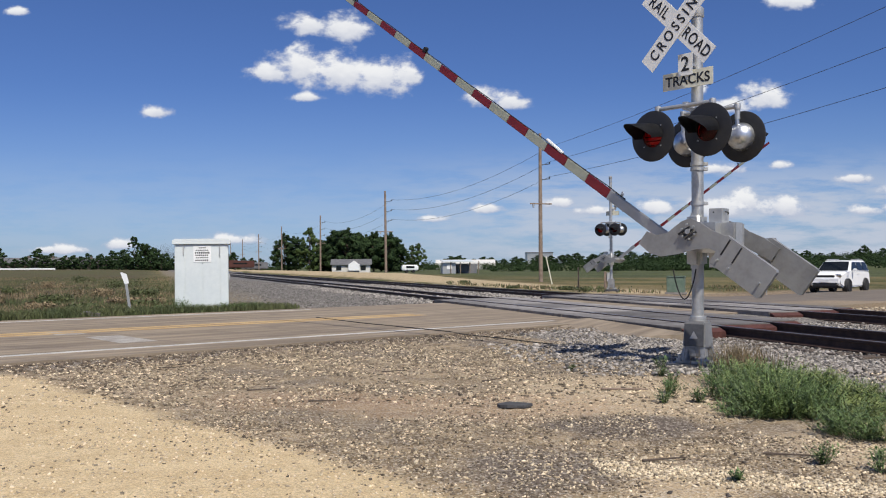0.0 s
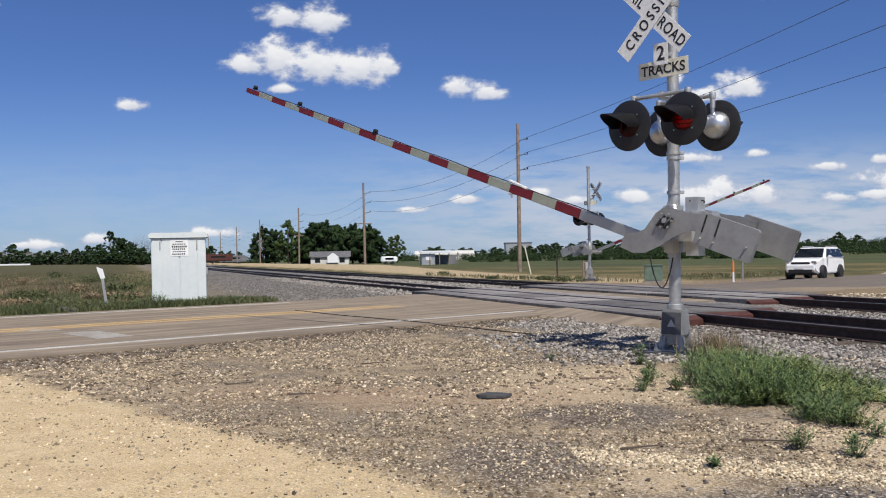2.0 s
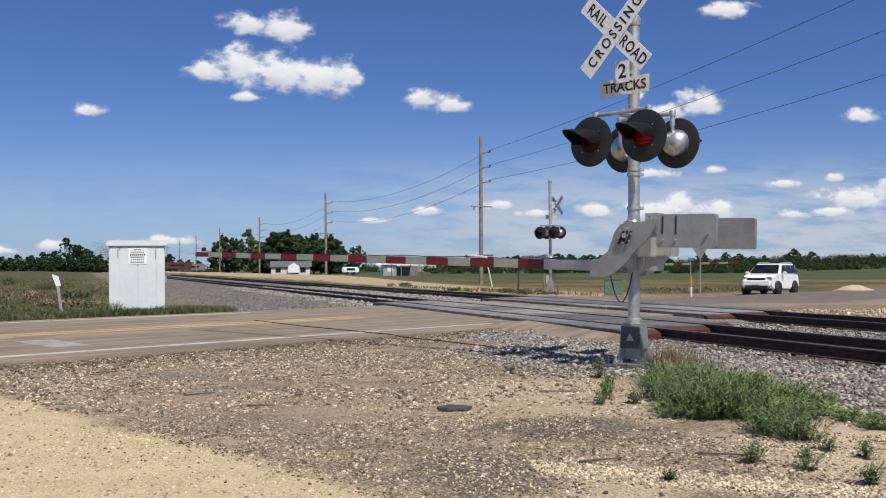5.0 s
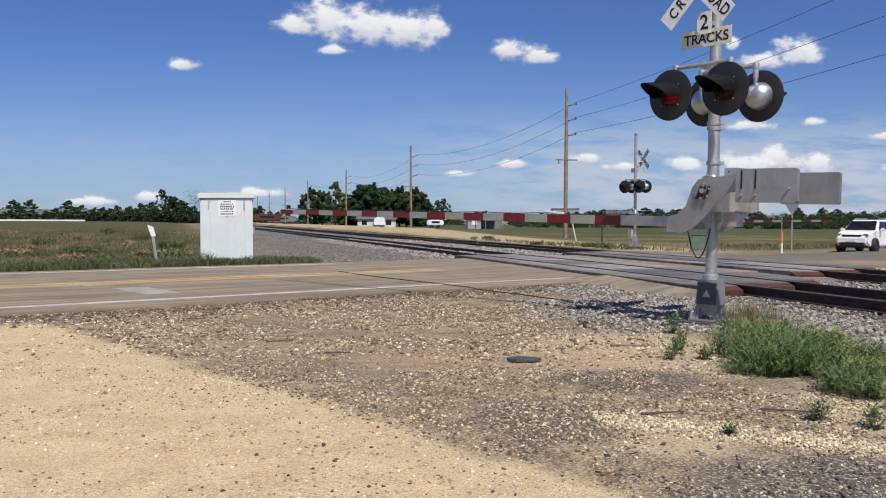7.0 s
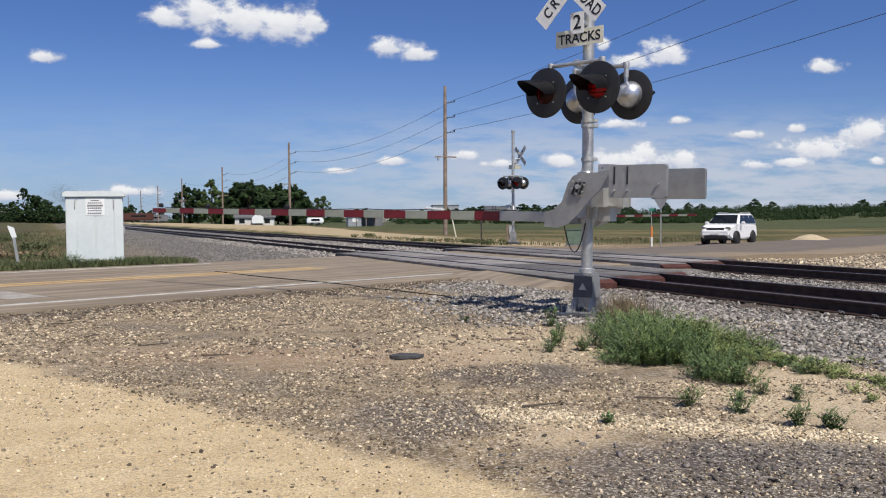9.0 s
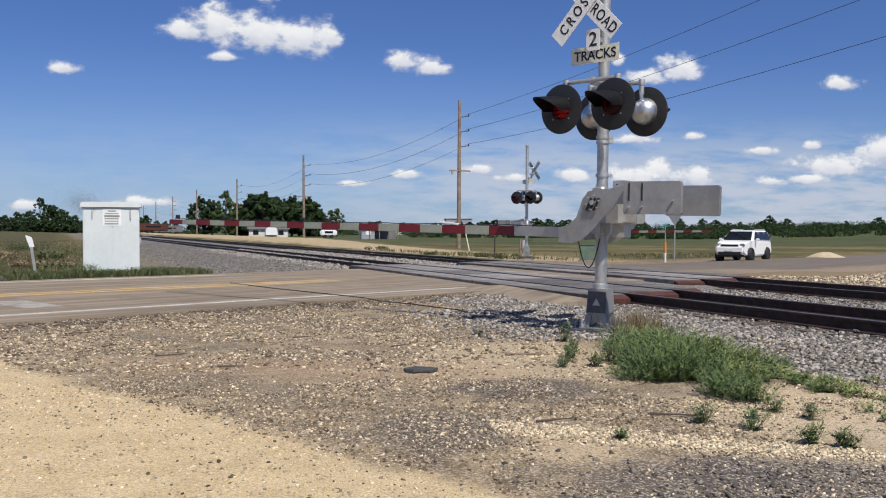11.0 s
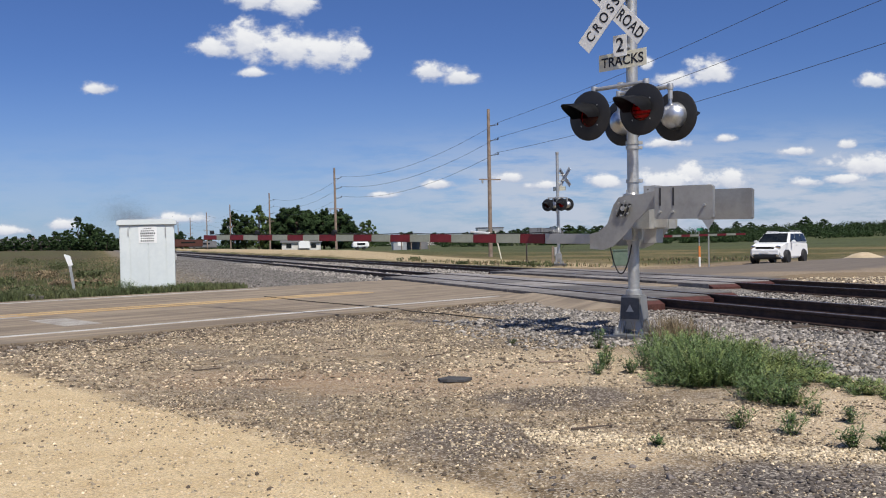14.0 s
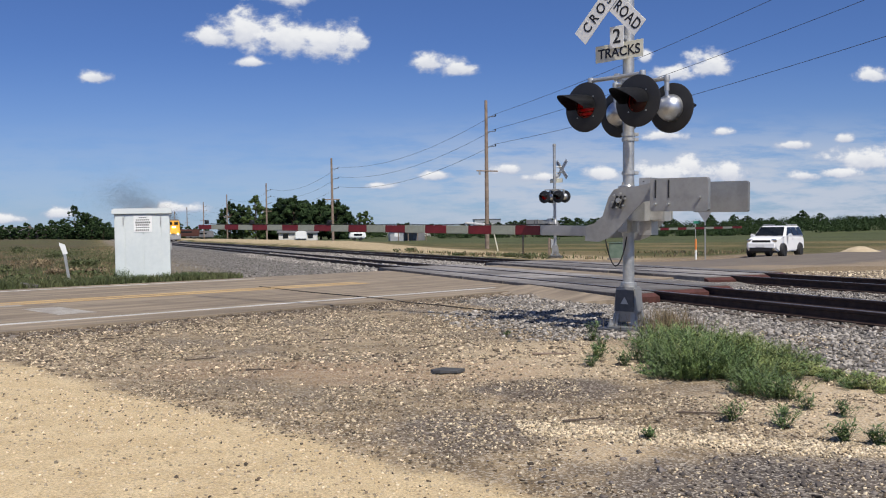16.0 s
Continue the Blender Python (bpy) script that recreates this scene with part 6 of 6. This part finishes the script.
def build_shed():
    x, y = far(0.0225, 178)
    ob = thing("shed", pose(x, y, land_z(x, y), 0, 0, 6), "open-sided farm shed with pale metal walls in the field", "shed")
    bm = bmesh.new()
    add_box(bm, (2.6, 4, 2.2), (-3.0, 0, 1.1))
    part("wall", bm, M["galv"], ob, "pale corrugated wall")
    bm = bmesh.new()
    add_box(bm, (1.0, 0.1, 0.9), (-3.0, -2.03, 1.3))
    part("window", bm, M["white"], ob)
    bm = bmesh.new()
    add_prism(bm, [(-2.6, 2.3), (2.6, 2.6), (2.6, 2.75), (-2.6, 2.45)], -1.6, 4.6, pose(0.2, 0, 0, 0, 0, 90) @ pose(0, 0, 0, 0, 0, 0))
    part("roof", bm, M["casewhite"], ob, "light sheet metal roof")
    for px_ in (-1.3, 0.6, 2.5, 4.2):
        bm = bmesh.new()
        add_rod(bm, (px_ - 1.4, -2.2, -0.2), (px_ - 1.4, -2.2, 2.4), 0.09, seg=8)
        part("post", bm, M["wood"], ob)
    bm = bmesh.new()
    add_box(bm, (5, 0.2, 1.9), (0.6, 2.0, 0.95))
    part("back_wall", bm, M["locogrey"], ob)


build_shed()


def build_trailer(bearing, depth, w, h, label, paint_as, name):
    x, y = far(bearing, depth)
    ob = thing(name, pose(x, y, land_z(x, y), 0, 0, 10), label, "trailer" if name == "travel_trailer" else "wagon")
    bm = bmesh.new()
    add_box(bm, (w, 2.3, h * 0.72), (0, 0, h * 0.6), bevel=0.25)
    part("body", bm, paint_as, ob)
    for sx in (-0.2, 0.2):
        bm = bmesh.new()
        add_rod(bm, (sx * w, -1.1, 0.35), (sx * w, 1.1, 0.35), 0.35, seg=16)
        part("wheel", bm, M["rubber"], ob)
    bm = bmesh.new()
    add_box(bm, (w * 0.5, 0.05, 0.5), (0, -1.17, h * 0.68), bevel=0.01)
    part("window", bm, M["glassdark"], ob)


build_trailer(-0.0375, 205, 3.8, 1.9, "small white travel trailer parked before trees", M["white"], "travel_trailer")
for b, dp in ((-0.228, 290), (-0.212, 300), (-0.245, 310)):
    build_trailer(b, dp, 9.0, 3.2, "dark rusty freight wagon standing by the far tracks", M["rust"] if b < -0.22 else M["locogrey"], "freight_wagon")


def build_fence():
    fn = thing("fence", Matrix(), "long white board fence before the far houses", "fence")
    for i in range(17):
        b = -0.56 + i * 0.0075
        x, y = far(b, 235)
        bm = bmesh.new()
        add_box(bm, (1.75, 0.06, 0.42), bevel=0.01)
        part("panel", bm, M["white"], fn, m=pose(x, y, land_z(x, y) + 0.3, 0, 0, 0))


build_fence()


def build_industrial():
    x, y = far(0.108, 520)
    ob = thing("grain_building", pose(x, y, -0.5), "pale grey industrial building on the horizon", "building")
    bm = bmesh.new()
    add_box(bm, (15, 12, 9), (0, 0, 4.5), bevel=0.1)
    part("wall", bm, M["galv"], ob)
    bm = bmesh.new()
    add_box(bm, (15.6, 12.6, 0.5), (0, 0, 9.2), bevel=0.1)
    part("roof", bm, M["roof"], ob)
    x, y = far(0.025, 420)
    ob = thing("barn", pose(x, y, -0.3), "long low white-roofed barn far across the field", "barn")
    bm = bmesh.new()
    add_prism(bm, [(-5, 0), (5, 0), (5, 3), (0, 4.5), (-5, 3)], -14, 14, pose(0, 0, 0, 0, 0, 90))
    part("body", bm, M["wallpaint"], ob)


build_industrial()


# ---- trackside bits across the rails ----
def build_bits():
    p = thing("junction_post", pose(8.3, 45.5, -0.15), "dark post with a small grey junction box beyond the tracks", "junction post")
    bm = bmesh.new()
    add_box(bm, (0.12, 0.12, 1.05), (0, 0, 0.5), bevel=0.01)
    part("post", bm, M["wood"], p)
    bm = bmesh.new()
    add_box(bm, (0.16, 0.2, 0.45), (0.14, -0.05, 0.75), bevel=0.01)
    part("box", bm, M["cast"], p)
    bm = bmesh.new()
    add_rod(bm, (0.14, -0.05, 0), (0.14, -0.05, 0.55), 0.03)
    part("conduit", bm, M["galv"], p)
    p = solo_post = thing("fence_post", pose(7.0, 46.0, -0.15), "thin weathered fence post beyond the tracks", "post")
    bm = bmesh.new()
    add_box(bm, (0.07, 0.07, 1.3), (0, 0, 0.6), bevel=0.01)
    part("stake", bm, M["wood"], p)
    p = thing("guy_marker", pose(7.6, 62.0, -0.1, 0, -12, 0), "leaning pale yellow guy-wire marker", "marker")
    bm = bmesh.new()
    add_rod(bm, (0, 0, 0), (0, 0, 2.0), 0.04)
    part("sleeve", bm, M["cream"], p)
    p = thing("equipment_cabinet", pose(11.5, 43.9, -0.2, 0, 0, -20), "low green utility cabinet on the dry verge", "cabinet")
    bm = bmesh.new()
    add_box(bm, (0.85, 0.7, 0.75), (0, 0, 0.42), bevel=0.03)
    b = part("body", bm, M["greencab"], p)
    bm = bmesh.new()
    add_box(bm, (0.9, 0.76, 0.06), (0, 0, 0.82), bevel=0.015)
    part("lid", bm, M["greencab"], p)
    bm = bmesh.new()
    add_box(bm, (1.0, 0.85, 0.1), (0, 0, 0.0), bevel=0.01)
    part("pad", bm, M["concrete"], p)
    p = thing("yield_sign", pose(16.0, 44.0, -0.3, 0, 0, -30), "grey back of a triangular yield sign on a thin post", "road sign")
    bm = bmesh.new()
    add_box(bm, (0.06, 0.04, 2.75), (0, 0, 1.35), bevel=0.005)
    part("post", bm, M["galv"], p)
    bm = bmesh.new()
    add_prism(bm, [(0, 1.95), (0.06, 1.97), (0.52, 2.72), (0.48, 2.8), (-0.48, 2.8), (-0.52, 2.72), (-0.06, 1.97)], -0.04, -0.03)
    part("panel", bm, M["alu"], p, "bare aluminium back")
    p = thing("delineator", pose(15.62, 44.3, -0.3), "orange and white delineator with a small green plate", "delineator")
    bm = bmesh.new()
    add_rod(bm, (0, 0, 0), (0, 0, 0.75), 0.05)
    part("tube", bm, M["white"], p)
    bm = bmesh.new()
    add_rod(bm, (0, 0, 0.5), (0, 0, 1.05), 0.052)
    part("band", bm, M["orange"], p)
    bm = bmesh.new()
    add_box(bm, (0.34, 0.02, 0.13), (0.05, 0, 1.9), bevel=0.01)
    part("plate", bm, M["signgreen"], p, "small green plate")
    bm = bmesh.new()
    add_rod(bm, (0, 0.03, 0.0), (0, 0.03, 1.95), 0.02)
    part("stake", bm, M["galv"], p)
    # things on the near ground
    bm = bmesh.new()
    add_prism(bm, [(-0.17, -0.06), (-0.05, -0.09), (0.10, -0.07), (0.18, 0.0), (0.09, 0.08), (0.02, 0.05), (-0.08, 0.10), (-0.15, 0.05)], -0.012, 0.012, pose(0, 0, 0.02, 90, 0, 0))
    for v in bm.verts:
        v.co.x *= 0.85
        v.co.z += 0.012 * noise.noise(v.co * 14)
    solo("rubber_scrap", bm, M["soot"], pose(0.60, 7.55, land_z(0.6, 7.55)), "dark flat scrap lying on the gravel", "scrap")
    bm = bmesh.new()
    add_rod(bm, (1.5, 8.52, 0.02), (1.94, 8.45, 0.022), 0.011, 0.007, seg=7)
    solo("stick", bm, M["wood"], Matrix(), "thin pale stick lying on the sand", "stick")
    for x, y, l, a in ((-1.9, 8.6, 0.3, 20), (-2.6, 9.3, 0.22, 60), (-1.2, 7.9, 0.25, -10), (0.4, 9.2, 0.3, 40), (1.2, 5.4, 0.3, 10), (-0.7, 10.1, 0.3, 15), (2.0, 5.6, 0.35, -20), (-3.4, 10.6, 0.3, 5)):
        bm = bmesh.new()
        add_rod(bm, (0, 0, 0.012), (l, 0.02, 0.016), 0.008, 0.004, seg=6)
        solo("stick", bm, M["bark"], pose(x, y, land_z(x, y), 0, 0, a), "dark twig lying on the gravel", "stick", "twigs")
    # thin black tube along the dark line over road and gravel
    bm = bmesh.new()
    pts = [Vector((-2.91, 20.4, 0)), Vector((-1.68, 18.34, 0)), Vector((0.1, 15.8, 0)), Vector((1.82, 13.32, 0))]
    line = [a.lerp(b, i / 6) for a, b in zip(pts, pts[1:]) for i in range(6)] + [pts[-1]]
    for p in line:
        p.z = 0.039 if NR.dot(p) > 11.8 else land_z(p.x, p.y) + 0.012
    add_tube(bm, line, 0.009)
    solo("ground_cable", bm, M["rubber"], Matrix(), "thin black line lying across the road and gravel", "cable")
    bm = bmesh.new()
    add_box(bm, (0.5, 0.35, 0.2), (0, 0, 0.05), (4, 8, 20), bevel=0.05)
    solo("concrete_lump", bm, M["concrete"], pose(-8.5, 21.5, -0.02), "pale broken concrete lump on the verge", "rubble")


build_bits()


def build_pile():
    bm = bmesh.new()
    add_turned(bm, [(1.5, -0.3), (1.3, 0.02), (0.7, 0.26), (0.25, 0.4), (0.0, 0.42)], 18)
    for v in bm.verts:
        v.co *= 1 + 0.25 * noise.noise(v.co * 1.4)
    solo("sand_pile", bm, M["sandheap"], pose(28.5, 52, -0.3), "low pale sand heap beside the road", "sand pile", smooth=True)


build_pile()


# ---- train ----
def build_train():
    tr = thing("locomotive", Matrix.Translation(track_point(TRACKS[1], 193, RAIL_Z)) @ TRACK_TURN, "yellow diesel locomotive with grey roof and lit headlights", "locomotive")
    bm = bmesh.new()
    add_box(bm, (2.9, 20, 0.5), (0, 10.2, 1.3), bevel=0.05)
    part("frame", bm, M["locogrey"], tr)
    bm = bmesh.new()
    add_box(bm, (2.95, 3.0, 3.0), (0, 3.4, 3.0), bevel=0.15, taper=(0.86, 1))
    part("cab", bm, M["loco"], tr, "yellow driver's cab")
    bm = bmesh.new()
    add_box(bm, (2.3, 1.9, 1.9), (0, 1.1, 2.4), bevel=0.2, taper=(0.85, 0.8))
    part("nose", bm, M["loco"], tr, "yellow short nose")
    bm = bmesh.new()
    add_box(bm, (2.0, 14.5, 2.7), (0, 12.2, 2.9), bevel=0.12)
    part("hood", bm, M["loco"], tr)
    bm = bmesh.new()
    add_box(bm, (2.5, 17, 0.4), (0, 10.5, 4.45), bevel=0.12)
    part("roof", bm, M["locogrey"], tr, "dark grey roof")
    bm = bmesh.new()
    add_box(bm, (2.7, 0.25, 0.9), (0, 0.1, 0.75), (-18, 0, 0), bevel=0.05)
    part("plough", bm, M["locogrey"], tr, "dark snow plough")
    for sx in (-0.62, 0.62):
        bm = bmesh.new()
        add_box(bm, (0.85, 0.05, 0.62), (sx, 1.87, 3.75), bevel=0.03)
        part("cab_window", bm, M["glassdark"], tr)
        bm = bmesh.new()
        add_rod(bm, (sx * 1.35, -0.02, 1.55), (sx * 1.35, -0.12, 1.55), 0.13, seg=14)
        part("ditch_light", bm, M["headlight"], tr, "lit ditch light")
    for sx in (-0.14, 0.14):
        bm = bmesh.new()
        add_rod(bm, (sx, 0.2, 2.9), (sx, 0.08, 2.9), 0.11, seg=14)
        part("headlight", bm, M["headlight"], tr, "lit headlight")
    for yy in (2.5, 4.3, 6.1, 14.5, 16.3, 18.1):
        for sx in (-0.755, 0.755):
            bm = bmesh.new()
            add_rod(bm, (sx - 0.06, yy, 0.5), (sx + 0.06, yy, 0.5), 0.5, seg=20)
            part("wheel", bm, M["rail"], tr)
    return tr


loco = build_train()


def build_smoke():
    """Thin exhaust: fine soot flecks in rising puffs, each puff one rigid piece."""
    sm = thing("smoke_plume", Matrix.Translation(track_point(TRACKS[1], 193, 0)) @ TRACK_TURN, "thin dark exhaust smoke above the locomotive", "smoke")
    rng = np.random.default_rng(9)
    for at, spread, n in (((-0.5, 14, 5.6), (1.2, 2.0, 0.7), 6000), ((-3.5, 19, 7.0), (2.2, 3.0, 1.2), 11000), ((-7.0, 24, 8.8), (3.0, 3.0, 1.6), 14000), ((-9.5, 28, 11.2), (3.4, 3.0, 2.1), 13000)):
        p = rng.normal(0, 1, (n, 3)) * np.array(spread)
        a = rng.uniform(0, 6.3, n)
        u = np.stack([np.cos(a), np.zeros(n), np.sin(a)], 1) * rng.uniform(0.012, 0.03, n)[:, None]
        w = np.stack([-np.sin(a), np.zeros(n), np.cos(a)], 1) * rng.uniform(0.012, 0.03, n)[:, None]
        v = np.stack([p - u, p + w, p + u, p - w], 1).reshape(-1, 3)
        ob = tagged(new("puff", quads_mesh("puff", v, M["soot"])), "loose dark exhaust puff", kind="stuff")
        ob.parent, ob.matrix_basis = sm, Matrix.Translation(at)
    return sm


smoke = build_smoke()


# ---- what moves ----
GATE_ANGLES = [(0.0, 34.7), (0.5, 30.6), (1.0, 26.6), (1.5, 22.9), (2.0, 19.4), (2.5, 15.9), (3.0, 12.4), (3.5, 9.3), (4.0, 6.1), (4.5, 3.2), (5.0, 1.2), (5.5, 0.6), (16.0, 0.6)]
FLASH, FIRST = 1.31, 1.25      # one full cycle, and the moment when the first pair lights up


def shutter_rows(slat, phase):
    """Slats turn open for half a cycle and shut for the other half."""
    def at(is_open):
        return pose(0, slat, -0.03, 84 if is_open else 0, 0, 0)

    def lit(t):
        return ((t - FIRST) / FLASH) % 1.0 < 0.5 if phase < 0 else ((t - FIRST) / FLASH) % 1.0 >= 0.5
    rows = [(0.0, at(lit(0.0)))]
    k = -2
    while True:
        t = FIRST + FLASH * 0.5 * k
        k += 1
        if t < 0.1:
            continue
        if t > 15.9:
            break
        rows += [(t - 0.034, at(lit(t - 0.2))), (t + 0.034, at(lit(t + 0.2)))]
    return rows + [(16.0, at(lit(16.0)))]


def motions():
    for gate, turn in ((near_gate, 6.0), (far_gate, 0.0)):
        base = Matrix.Rotation(radians(turn), 4, "Z") @ Matrix.Translation(PIVOT)
        walk(gate, [(t, base @ Matrix.Rotation(radians(a), 4, "Y")) for t, a in GATE_ANGLES])
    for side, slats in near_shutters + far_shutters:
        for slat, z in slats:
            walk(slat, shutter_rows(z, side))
    for ob in (loco, smoke):
        walk(ob, [(t, Matrix.Translation(track_point(TRACKS[1], 193 + 21.0 * (16 - t), RAIL_Z if ob == loco else 0.0)) @ TRACK_TURN) for t in (0.0, 4.0, 8.0, 12.0, 16.0)])


motions()
